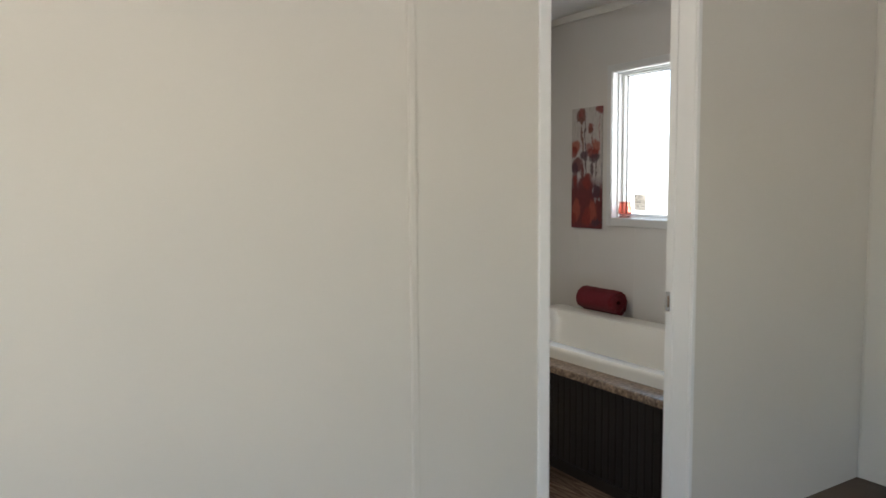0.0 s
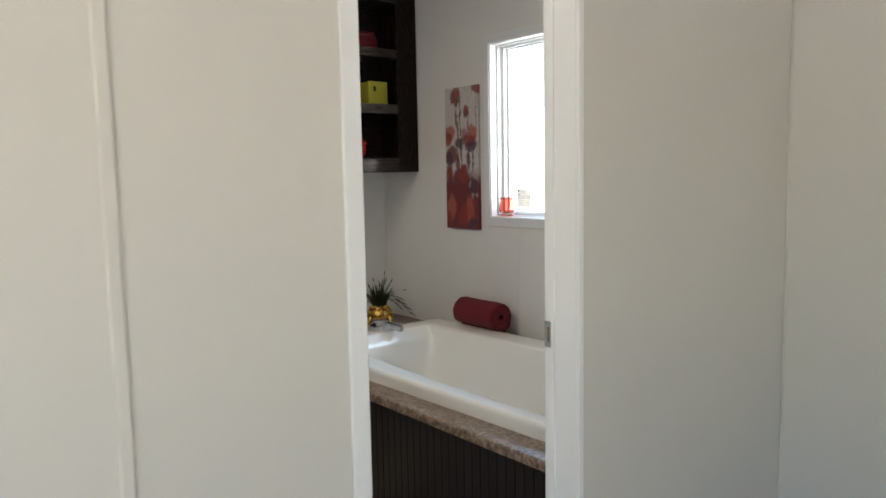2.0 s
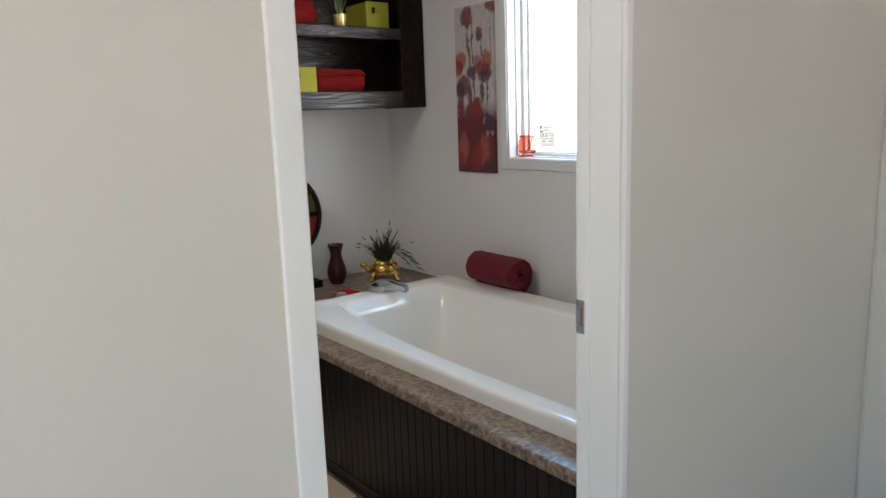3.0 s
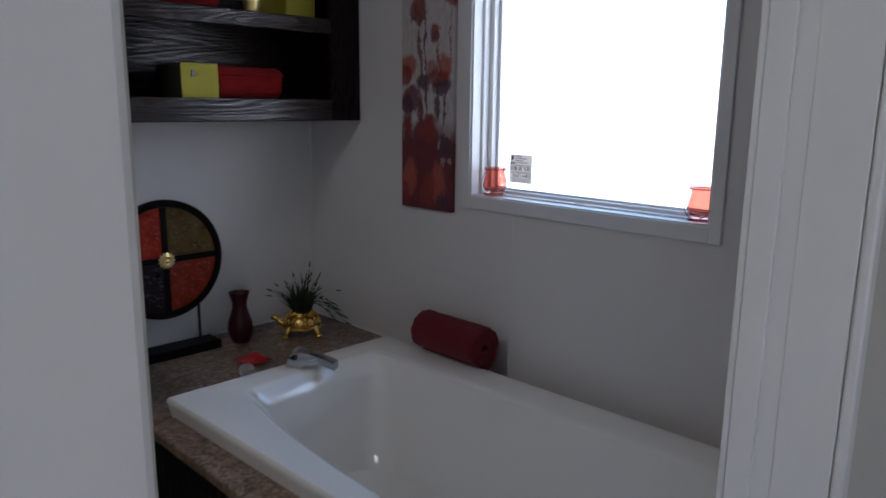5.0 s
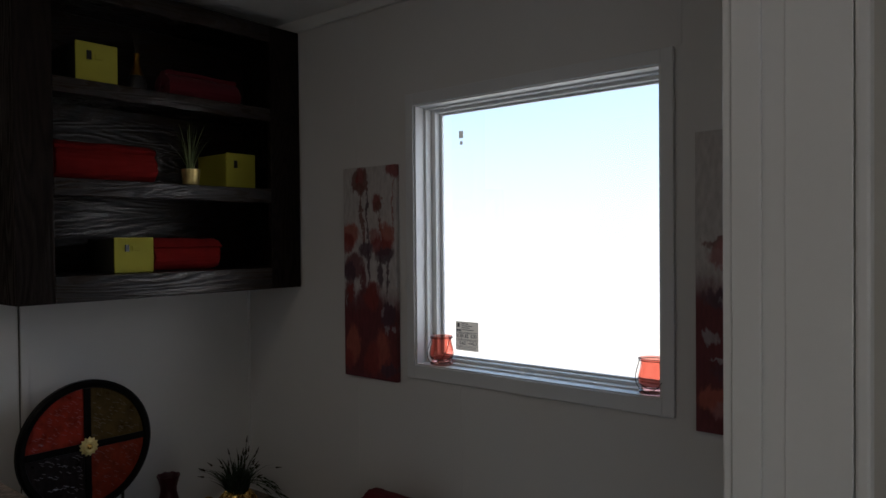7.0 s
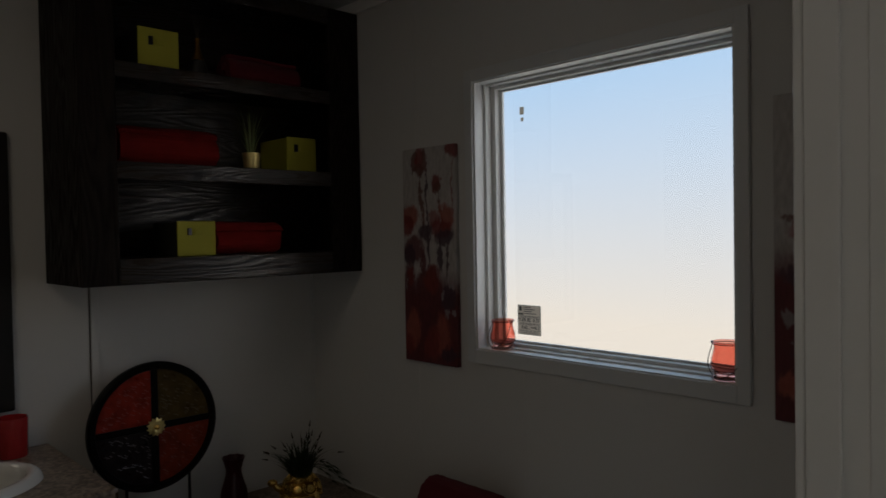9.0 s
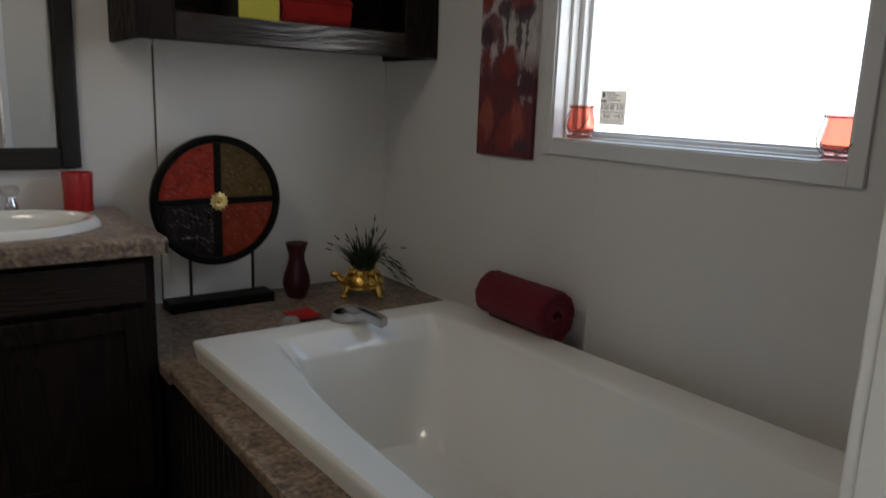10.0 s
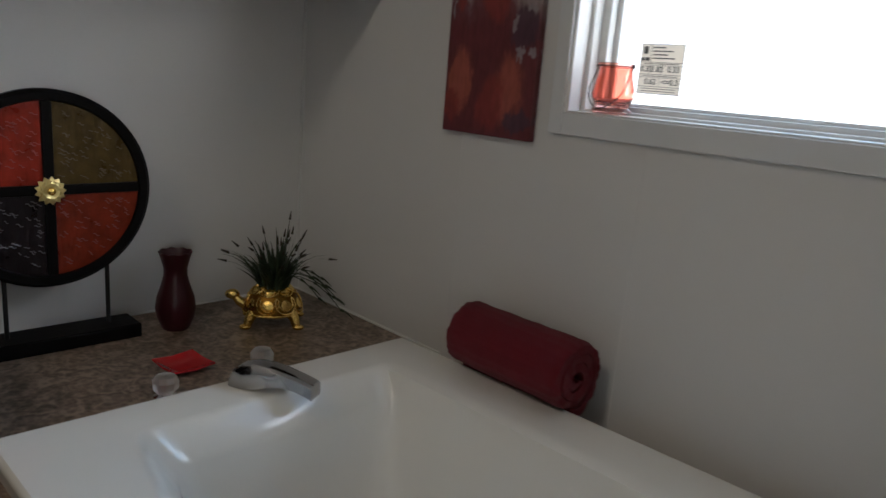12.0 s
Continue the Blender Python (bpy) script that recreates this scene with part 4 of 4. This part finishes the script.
def wheel_ornament():
    cx, cy, cz = WHEEL
    w = holder("disc_ornament", (cx, cy, ZD), "round black-framed ornament of four embossed glass quarters on a stand", "ornament")
    R, r = 0.225, 0.198
    bm = bmesh.new()
    rings = []
    for rad, y in ((r, -0.006), (r + 0.003, -0.014), (R - 0.008, -0.016), (R, -0.009), (R, 0.009), (R - 0.008, 0.014), (r, 0.01)):
        rings.append([bm.verts.new((cx + rad * math.cos(2 * math.pi * i / 72), cy + y, cz + rad * math.sin(2 * math.pi * i / 72))) for i in range(72)])
    for a, b in zip(rings, rings[1:] + rings[:1]):
        for i in range(72):
            bm.faces.new((a[i], a[(i + 1) % 72], b[(i + 1) % 72], b[i]))
    part("rim", bm, BLACK_MATTE, w, smooth=40)
    quarter = [("olive_glass_quarter", (0.068, 0.042, 0.011), 0), ("red_glass_quarter", (0.24, 0.02, 0.009), 1), ("black_glass_quarter", (0.008, 0.005, 0.006), 2), ("orange_glass_quarter", (0.165, 0.02, 0.007), 3)]
    for name, color, k in quarter:
        bm = bmesh.new()
        n, gap = 18, 0.012
        front = [(gap, gap)]
        a0, a1 = math.asin(gap / r), math.pi / 2 - math.asin(gap / r)
        front += [(r * math.cos(a0 + (a1 - a0) * i / n), r * math.sin(a0 + (a1 - a0) * i / n)) for i in range(n + 1)]
        q = [(1, 1), (-1, 1), (-1, -1), (1, -1)][k]
        f = [bm.verts.new((cx + q[0] * u, cy - 0.006, cz + q[1] * v)) for u, v in front]
        g = [bm.verts.new((cx + q[0] * u, cy + 0.004, cz + q[1] * v)) for u, v in front]
        bm.faces.new(f)
        bm.faces.new(g[::-1])
        for i in range(len(f)):
            j = (i + 1) % len(f)
            bm.faces.new((f[i], f[j], g[j], g[i]))
        gq = hammered(name, color, 0.3)
        quarter_part = part("glass_quarter", bm, gq, w, name.replace("_", " "))
        bm = bmesh.new()
        rq = random.Random(40 + k)
        for _ in range(70):
            a, d = rq.uniform(0.06, math.pi / 2 - 0.06), 0.19 * math.sqrt(rq.uniform(0.02, 0.98))
            u, v = d * math.cos(a), d * math.sin(a)
            if min(u, v) < 0.02 or math.hypot(u, v) > 0.182:
                continue
            t = rq.uniform(0.3, 0.9)
            c, e, l_ = math.cos(t), math.sin(t), rq.uniform(0.005, 0.0095)
            o = Vector((cx + q[0] * u, cy - 0.0065, cz + q[1] * v))
            tube([o + Vector((-c * l_, 0, e * l_ * 0.6)), o + Vector((-c * l_ * 0.3, 0, e * l_ * 0.6)), o + Vector((c * l_ * 0.3, 0, -e * l_ * 0.6)), o + Vector((c * l_, 0, -e * l_ * 0.5))], 0.0011, 5, bm)
        # ridges coloured paler than their glass, so that glints are painted in
        part("embossing", bm, EMBOSS if k == 2 else mat(name + "_glint_ridge", tuple(1.1 * c_ + 0.09 for c_ in color), 0.1, var=0.3, coat=1.0), quarter_part, smooth=60)["kind"] = "stuff"
    part("upright_bar", boxes((cx - 0.0115, cx + 0.0115, cy - 0.012, cy + 0.008, cz - r, cz + r), bevel=0.003), BLACK_MATTE, w)
    part("cross_bar", boxes((cx - r, cx - 0.012, cy - 0.012, cy + 0.008, cz - 0.0115, cz + 0.0115), (cx + 0.012, cx + r, cy - 0.012, cy + 0.008, cz - 0.0115, cz + 0.0115), bevel=0.003), BLACK_MATTE, w)
    bm = bmesh.new()
    for ring, count, rad, y in ((0, 13, 0.033, -0.016), (1, 11, 0.024, -0.021)):
        for i in range(count):
            a = 2 * math.pi * (i + 0.5 * ring) / count
            d, s = Vector((math.cos(a), 0, math.sin(a))), Vector((-math.sin(a), 0, math.cos(a)))
            o = Vector((cx, cy + y, cz))
            pts = [o + d * 0.004 - s * 0.003, o + d * rad * 0.7 - s * rad * 0.24 + Vector((0, -0.004, 0)), o + d * rad + Vector((0, -0.001, 0)), o + d * rad * 0.7 + s * rad * 0.24 + Vector((0, -0.004, 0)), o + d * 0.004 + s * 0.003]
            vs = [bm.verts.new(p) for p in pts]
            low = [bm.verts.new(p + Vector((0, 0.004, 0))) for p in pts]
            bm.faces.new(vs)
            for k in range(5):
                bm.faces.new((vs[k], vs[(k + 1) % 5], low[(k + 1) % 5], low[k]))
    part("flower", bm, BRASS, w, "pale gold daisy boss")
    bm = bmesh.new()
    bmesh.ops.create_uvsphere(bm, u_segments=14, v_segments=8, radius=0.009)
    for v in bm.verts:
        v.co = Vector((cx + v.co.x, cy - 0.024 + v.co.y * 0.6, cz + v.co.z))
    part("flower_heart", bm, GOLD, w, smooth=60)
    for x in (cx - 0.1, cx + 0.122):
        part("post", tube([(x, cy, ZD + 0.036), (x, cy, cz - math.sqrt(R * R - (x - cx) ** 2) + 0.008)], 0.0052, 10), BLACK_METAL, w, smooth=60)
    part("stand_base", boxes((cx - 0.185, cx + 0.185, cy - 0.05, cy + 0.045, ZD + 0.0005, ZD + 0.036), bevel=0.004), BLACK_MATTE, w)


wheel_ornament()


# ---- things on the deck ----
def vase():
    prof = [(0, 0), (0.034, 0), (0.038, 0.006), (0.05, 0.035), (0.054, 0.06), (0.05, 0.09), (0.038, 0.125), (0.031, 0.152), (0.031, 0.17), (0.039, 0.2), (0.045, 0.215), (0.042, 0.216), (0.033, 0.198), (0.026, 0.165), (0.03, 0.13), (0, 0.1)]
    bm = lathe(prof, 36)
    for v in bm.verts:
        a = math.atan2(v.co.y, v.co.x)
        k = 1 + 0.012 * math.cos(9 * a) * (1 if v.co.z > 0.01 else 0)
        v.co.x *= k
        v.co.y *= k
        if v.co.z > 0.21:
            v.co.z += 0.0015 * math.cos(9 * a)
        v.co.z *= 0.955
        v.co.x *= 0.93
        v.co.y *= 0.93
    t = thing("vase", bm, WINE, "dark wine-red fluted glass vase on the tub deck", "vase", smooth=50)
    t.location = (2.815, 4.41, ZD)


vase()


def turtle_planter():
    c = Vector((3.045, 4.315, ZD))
    ax = Vector((-0.83, 0.55, 0)).normalized()
    sd = Vector((ax.y, -ax.x, 0))
    p = holder("planter", c, "gold turtle-shaped planter with dark grassy sprigs", "planter")

    def blob(bm, at, rx, ry, rz, seg=20):
        q = bmesh.ops.create_uvsphere(bm, u_segments=seg, v_segments=seg // 2, radius=1)
        for v in q["verts"]:
            u = v.co.copy()
            v.co = at + ax * (u.x * rx) + sd * (u.y * ry) + Vector((0, 0, u.z * rz))
    bm = bmesh.new()
    q = bmesh.ops.create_uvsphere(bm, u_segments=36, v_segments=20, radius=1)
    A, B, Z, H = 0.077, 0.068, 0.038, 0.08
    for v in q["verts"]:
        u = v.co.copy()
        scale = 1 + 0.03 * math.cos(7 * math.atan2(u.y, u.x)) * (1 - u.z * u.z)
        lift = min(u.z, 0.88) * H if u.z > 0 else u.z * 0.014
        v.co = c + ax * (u.x * A * scale) + sd * (u.y * B * scale) + Vector((0, 0, Z + lift))
    # shell body darker than the raised plates and arcs on it
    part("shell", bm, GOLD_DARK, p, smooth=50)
    # scutes: raised round plates, each ringed twice, in two rows
    bm, plates = bmesh.new(), bmesh.new()

    def on_shell(a, e, lift):
        return c + ax * (math.cos(a) * math.cos(e) * A * lift) + sd * (math.sin(a) * math.cos(e) * B * lift) + Vector((0, 0, Z + math.sin(e) * H * lift))
    for row, (n, el, size) in enumerate(((9, 20, 0.03), (7, 52, 0.027))):
        for i in range(n):
            a, e = 2 * math.pi * (i + 0.5 * row) / n, radians(el)
            for rad, thick in ((1.0, 0.0027), (0.68, 0.0018)):
                arc = []
                for t in range(13):
                    th = math.pi * (t / 12 * 1.3 - 0.15)
                    arc.append(on_shell(a + rad * size / A / math.cos(e) * math.cos(th), max(e - rad * size / H * math.sin(th) + 0.1, -0.05), 1.02))
                tube(arc, thick, 6, bm)
            mid = plates.verts.new(on_shell(a, e, 1.07))
            rim = [plates.verts.new(on_shell(a + 0.55 * size / A / math.cos(e) * math.cos(th), max(e + 0.55 * size / H * math.sin(th), -0.05), 1.005)) for th in (2 * math.pi * t / 10 for t in range(10))]
            for t in range(10):
                plates.faces.new((mid, rim[t], rim[(t + 1) % 10]))
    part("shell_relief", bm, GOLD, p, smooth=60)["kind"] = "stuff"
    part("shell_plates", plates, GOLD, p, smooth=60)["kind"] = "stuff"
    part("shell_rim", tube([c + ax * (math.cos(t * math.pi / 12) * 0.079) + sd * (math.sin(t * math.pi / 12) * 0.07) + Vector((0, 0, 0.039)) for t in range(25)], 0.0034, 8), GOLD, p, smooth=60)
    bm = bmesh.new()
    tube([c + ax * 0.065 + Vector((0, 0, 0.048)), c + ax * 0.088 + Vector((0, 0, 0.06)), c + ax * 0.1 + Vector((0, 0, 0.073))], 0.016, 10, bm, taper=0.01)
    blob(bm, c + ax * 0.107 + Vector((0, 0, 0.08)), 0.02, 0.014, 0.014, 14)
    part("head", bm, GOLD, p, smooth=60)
    for u, v in ((0.05, 0.04), (0.05, -0.04), (-0.05, 0.04), (-0.05, -0.04)):
        bm = bmesh.new()
        b = c + ax * u + sd * v
        o = (ax * u + sd * v).normalized()
        tube([b + Vector((0, 0, 0.042)), b + o * 0.012 + Vector((0, 0, 0.026)), b + o * 0.018 + Vector((0, 0, 0.008))], 0.016, 8, bm, taper=0.011)
        blob(bm, b + o * 0.024 + Vector((0, 0, 0.0075)), 0.016, 0.013, 0.0072, 12)
        part("foot", bm, GOLD, p, smooth=60)
    bm, bd = bmesh.new(), bmesh.new()
    top = c + Vector((0, 0, 0.1))
    blades(bm, top, 170, 0.1, 0.07, 30, 0.006, 0.12, root=0.04)
    blades(bm, top, 70, 0.165, 0.125, 31, 0.0055, 0.38, bd, root=0.04)
    blades(bm, top + Vector((0.01, -0.01, 0)), 11, 0.2, 0.075, 33, 0.0055, 0.15, bd, root=0.03)
    rng = random.Random(8)
    for i in range(5):
        a = radians(rng.uniform(-75, -5))
        d = Vector((math.cos(a), math.sin(a), 0))
        reach, rise, fall = rng.uniform(0.13, 0.2), rng.uniform(0.06, 0.1), rng.uniform(0.07, 0.15)

        def at(f):
            return top + Vector((0, 0, 0.03)) + d * (reach * f) + Vector((0, 0, rise * f - fall * f ** 2.4))
        tube([at(f) for f in (0, 0.2, 0.4, 0.6, 0.8, 1)], 0.0013, 4, bm)
        for f in (0.6, 0.8, 1.0):
            o, k = at(f), rng.uniform(0.8, 1.5)
            tube([o, o + d * 0.01 * k + Vector((0, 0, -0.004)), o + d * 0.026 * k + Vector((0, 0, -0.014 * k))], 0.0042, 5, bm, taper=0.0005)
    part("foliage", bm, LEAF, p)["kind"] = "stuff"
    part("seed_tuft", bd, BUD, p)["kind"] = "stuff"


turtle_planter()


def soap_dish():
    bm = bmesh.new()
    n = 9
    for layer in (0, 1):
        for i in range(n):
            for j in range(n):
                u, v = i / (n - 1) * 2 - 1, j / (n - 1) * 2 - 1
                e = max(abs(u), abs(v))
                z = 0.004 + 0.011 * max(0, e - 0.55) / 0.45 + 0.004 * abs(u * v)
                bm.verts.new((u * 0.05, v * 0.05, z - (0.004 if layer else 0)))
    bm.verts.ensure_lookup_table()
    for i in range(n - 1):
        for j in range(n - 1):
            a, b, c, d = i * n + j, (i + 1) * n + j, (i + 1) * n + j + 1, i * n + j + 1
            bm.faces.new([bm.verts[k] for k in (a, b, c, d)])
            bm.faces.new([bm.verts[k + n * n] for k in (d, c, b, a)])
    for i in range(n - 1):
        for p, q in ((i, i + 1), (i * n, (i + 1) * n), ((n - 1) * n + i, (n - 1) * n + i + 1), (i * n + n - 1, (i + 1) * n + n - 1)):
            bm.faces.new([bm.verts[k] for k in (p, q, q + n * n, p + n * n)])
    t = thing("soap_dish", bm, RED_PLATE, "red glazed square soap dish with upturned edges", "dish", smooth=60)
    t.matrix_world = pose(2.717, 4.152, ZD + 0.0005, 0, 0, 4)


soap_dish()


def tub_faucet():
    x = 2.69
    f = holder("tub_faucet", (x, 3.95, ZD), "chrome roman tub faucet with clear acrylic handles", "faucet")
    bm = bmesh.new()
    # squared spout standing on the tub's rim, swung towards the wall: way along, underside, top, half width
    path = [(0, 0.0015, 0.02, 0.019), (0.01, 0.0015, 0.04, 0.0215), (0.03, 0.0015, 0.053, 0.0225), (0.055, 0.004, 0.058, 0.0225), (0.085, 0.016, 0.057, 0.0225), (0.113, 0.021, 0.053, 0.022), (0.14, 0.019, 0.047, 0.0215), (0.165, 0.012, 0.0405, 0.021), (0.177, 0.007, 0.036, 0.0205)]
    swing = radians(29)
    along, across = Vector((math.sin(swing), -math.cos(swing), 0)), Vector((math.cos(swing), math.sin(swing), 0))
    rings = []
    for way, lo, hi, w in path:
        ring = []
        for u, v in ((-1, 0.12), (-0.88, 0), (0.88, 0), (1, 0.12), (0.94, 0.82), (0.7, 0.97), (0.3, 1.0), (-0.3, 1.0), (-0.7, 0.97), (-0.94, 0.82)):
            ring.append(bm.verts.new(Vector((x, 3.874, ZR + lo + v * (hi - lo))) + along * way + across * (u * w)))
        rings.append(ring)
    for a, b in zip(rings, rings[1:]):
        for k in range(10):
            bm.faces.new((a[k], a[(k + 1) % 10], b[(k + 1) % 10], b[k]))
    bm.faces.new(rings[0][::-1])
    bm.faces.new(rings[-1])
    part("spout", bm, STEEL, f, "darkened chrome spout", smooth=35)
    for kx, ky in ((2.622, 4.03), (2.86, 4.055)):
        part("handle_base", lathe([(0, 0.0005), (0.024, 0.0005), (0.024, 0.006), (0.012, 0.009), (0.01, 0.013), (0, 0.013)], 18, at=(kx, ky, ZD)), CHROME, f, smooth=40)
        part("handle", lathe([(0, 0), (0.018, 0), (0.026, 0.01), (0.027, 0.026), (0.02, 0.036), (0, 0.038)], 10, at=(kx, ky, ZD + 0.0135)), CLEAR, f, "clear acrylic handle")


tub_faucet()


# ---- window sill things ----
def lantern(y, label):
    x, z = XW + 0.026, WZ0 + 0.0055
    j = holder("candle_lantern", (x, y, z), label, "candle holder", "red lanterns on the sill")
    prof = [(0, 0.001), (0.032, 0.001), (0.035, 0.004), (0.0345, 0.008), (0.029, 0.0125), (0.031, 0.018), (0.0365, 0.029), (0.0375, 0.038), (0.035, 0.054), (0.031, 0.071), (0.0295, 0.083), (0.0315, 0.092), (0.0335, 0.0955),
            (0.032, 0.0965), (0.0275, 0.083), (0.029, 0.071), (0.033, 0.054), (0.0355, 0.038), (0.034, 0.029), (0.028, 0.02), (0, 0.017)]
    prof = [(r * 1.13, h * 1.02) for r, h in prof]
    part("glass_cup", lathe(prof, 32, at=(x, y, z)), RED_GLASS, j, "red tinted glass", smooth=50)
    part("collar_wire", tube([(x + 0.0378 * math.cos(t * math.pi / 12), y + 0.0378 * math.sin(t * math.pi / 12), z + 0.0925) for t in range(25)], 0.0012, 5), WIRE, j)
    part("handle_wire", tube([(x - 0.045 * math.sin(t * math.pi / 18) - 0.002, y + (0.0385 + 0.011 * math.sin(t * math.pi / 9) ** 2) * math.cos(t * math.pi / 18), z + 0.0925 - 0.083 * math.sin(t * math.pi / 18)) for t in range(19)], 0.0012, 6), WIRE, j)
    for side in (-1, 1):
        part("lug", lathe([(0, 0), (0.003, 0.001), (0.004, 0.004), (0.003, 0.007), (0, 0.008)], 10, at=(x - 0.002, y + side * 0.0392, z + 0.0895)), WIRE, j, smooth=60)


lantern(3.497, "red glass candle lantern with a wire handle on the sill")
lantern(2.742, "red glass candle lantern with a wire handle at the sill end")

PAPER = mat("beige_label_film", (0.62, 0.58, 0.51), 0.6, var=0.05)
tl = PAPER.node_tree.nodes.new("ShaderNodeBsdfTranslucent")
tl.inputs["Color"].default_value = (0.8, 0.74, 0.66, 1)
mx = PAPER.node_tree.nodes.new("ShaderNodeMixShader")
mx.inputs[0].default_value = 0.52
PAPER.node_tree.links.new(PAPER.node_tree.nodes["Principled BSDF"].outputs[0], mx.inputs[1])
PAPER.node_tree.links.new(tl.outputs[0], mx.inputs[2])
PAPER.node_tree.links.new(mx.outputs[0], PAPER.node_tree.nodes["Material Output"].inputs["Surface"])
INK = mat("dark_print", (0.06, 0.06, 0.06), 0.7)


def glass_label():
    x = XW + PANE - 0.0035
    y1, y0, z0, z1 = 3.486, 3.39, 1.160, 1.258
    s = holder("window_label", (x, y0, z0), "small beige printed energy label stuck on the pane", "label")
    part("film", boxes((x, x + 0.0008, y0, y1, z0, z1)), PAPER, s)
    w, h = y1 - y0, z1 - z0

    def bar(bm, u0, u1, v0, v1):
        box(bm, x - 0.0005, x - 0.0001, y1 - u1 * w, y1 - u0 * w, z1 - v1 * h, z1 - v0 * h)
    bm = bmesh.new()
    for r in ((0, 1, 0, 0.012), (0, 1, 0.985, 1), (0, 0.012, 0, 1), (0.988, 1, 0, 1), (0, 1, 0.36, 0.37), (0, 1, 0.42, 0.428), (0, 1, 0.6, 0.61), (0, 1, 0.66, 0.668), (0, 1, 0.84, 0.85), (0.24, 0.25, 0, 0.36), (0.25, 0.258, 0.43, 0.6), (0.52, 0.528, 0.37, 0.6), (0.5, 0.508, 0.67, 0.84)):
        bar(bm, *r)
    part("ruled_lines", bm, INK, s)
    bm = bmesh.new()
    bar(bm, 0.07, 0.17, 0.05, 0.2)
    bar(bm, 0.03, 0.1, 0.27, 0.34)
    bar(bm, 0.12, 0.22, 0.27, 0.34)
    part("emblem", bm, INK, s)
    bm = bmesh.new()
    for v in (0.06, 0.13, 0.2, 0.27):
        bar(bm, 0.28, 0.5 + 0.3 * ((v * 37) % 1), v, v + 0.025)
    for v in (0.385, 0.63, 0.88, 0.93):
        bar(bm, 0.1, 0.9, v, v + 0.014)
    part("small_print", bm, INK, s)
    for text, u, v in (("0.32", 0.04, 0.55), ("1.82", 0.29, 0.55), ("0.33", 0.66, 0.55), ("0.62", 0.16, 0.8), ("<=0.3", 0.56, 0.8)):
        c = bpy.data.curves.new("digits", "FONT")
        c.body, c.size, c.extrude, c.offset = text, 0.0155, 0.0001, 0.0004
        tmp = bpy.data.objects.new("digits", c)
        scene.collection.objects.link(tmp)
        dg = bpy.context.evaluated_depsgraph_get()
        me = bpy.data.meshes.new_from_object(tmp.evaluated_get(dg))
        bpy.data.objects.remove(tmp)
        me.materials.clear()
        me.materials.append(INK)
        ob = new("printed_number", me)
        ob.parent = s
        ob.matrix_parent_inverse = s.matrix_basis.inverted()
        ob.matrix_basis = pose(x - 0.0006, y1 - u * w, z1 - v * h, 90, 0, -90)
    t = holder("glass_sticker", (x, 3.42, 1.85), "tiny grey square and dot stickers on the pane", "label")
    part("square_sticker", boxes((x, x + 0.0008, 3.448, 3.466, 1.886, 1.911)), PAPER, t)
    part("dot_sticker", boxes((x, x + 0.0008, 3.451, 3.462, 1.864, 1.876)), PAPER, t)


glass_label()


# ---- bath mat ----
MAT = mat("beige_cotton_mat", (0.42, 0.35, 0.25), 0.95, var=0.15, scale=12, bump=0.9, bump_scale=300, speck=0.2)
thing("bath_mat", boxes((1.62, 2.185, 3.22, 3.86, -0.006, 0.012), bevel=0.006), MAT, "beige cotton bath mat on the floor beside the tub", "mat", smooth=40)

# ---- floor planks ----
bath_floor = bpy.data.objects["floor_bath"]
PLANK_PIECE = wood("brown_vinyl_plank", (0.05, 0.033, 0.023), (0.15, 0.1, 0.07), 0.4, scale=7, stretch=(1, 0.12, 1), bump=0.12)
plank_mesh = mesh("plank", boxes((0, 0.148, 0, 0.898, 0, 0.0055), bevel=0.001), PLANK_PIECE)
for col in range(12):
    for row in range(3):
        p = new("plank", plank_mesh)
        p.parent = bath_floor
        p.location = (XL + 0.001 + 0.15 * col, 2.08 + 0.9 * row - 0.3 * (col % 3) + (0.3 if col % 3 else 0), -0.0058)
        if p.location.y + 0.9 > YS or p.location.y < 2.05:
            p.location.y = min(max(p.location.y, 2.076), YS - 0.9)
            if row == 2 and col % 3:
                bpy.data.objects.remove(p)
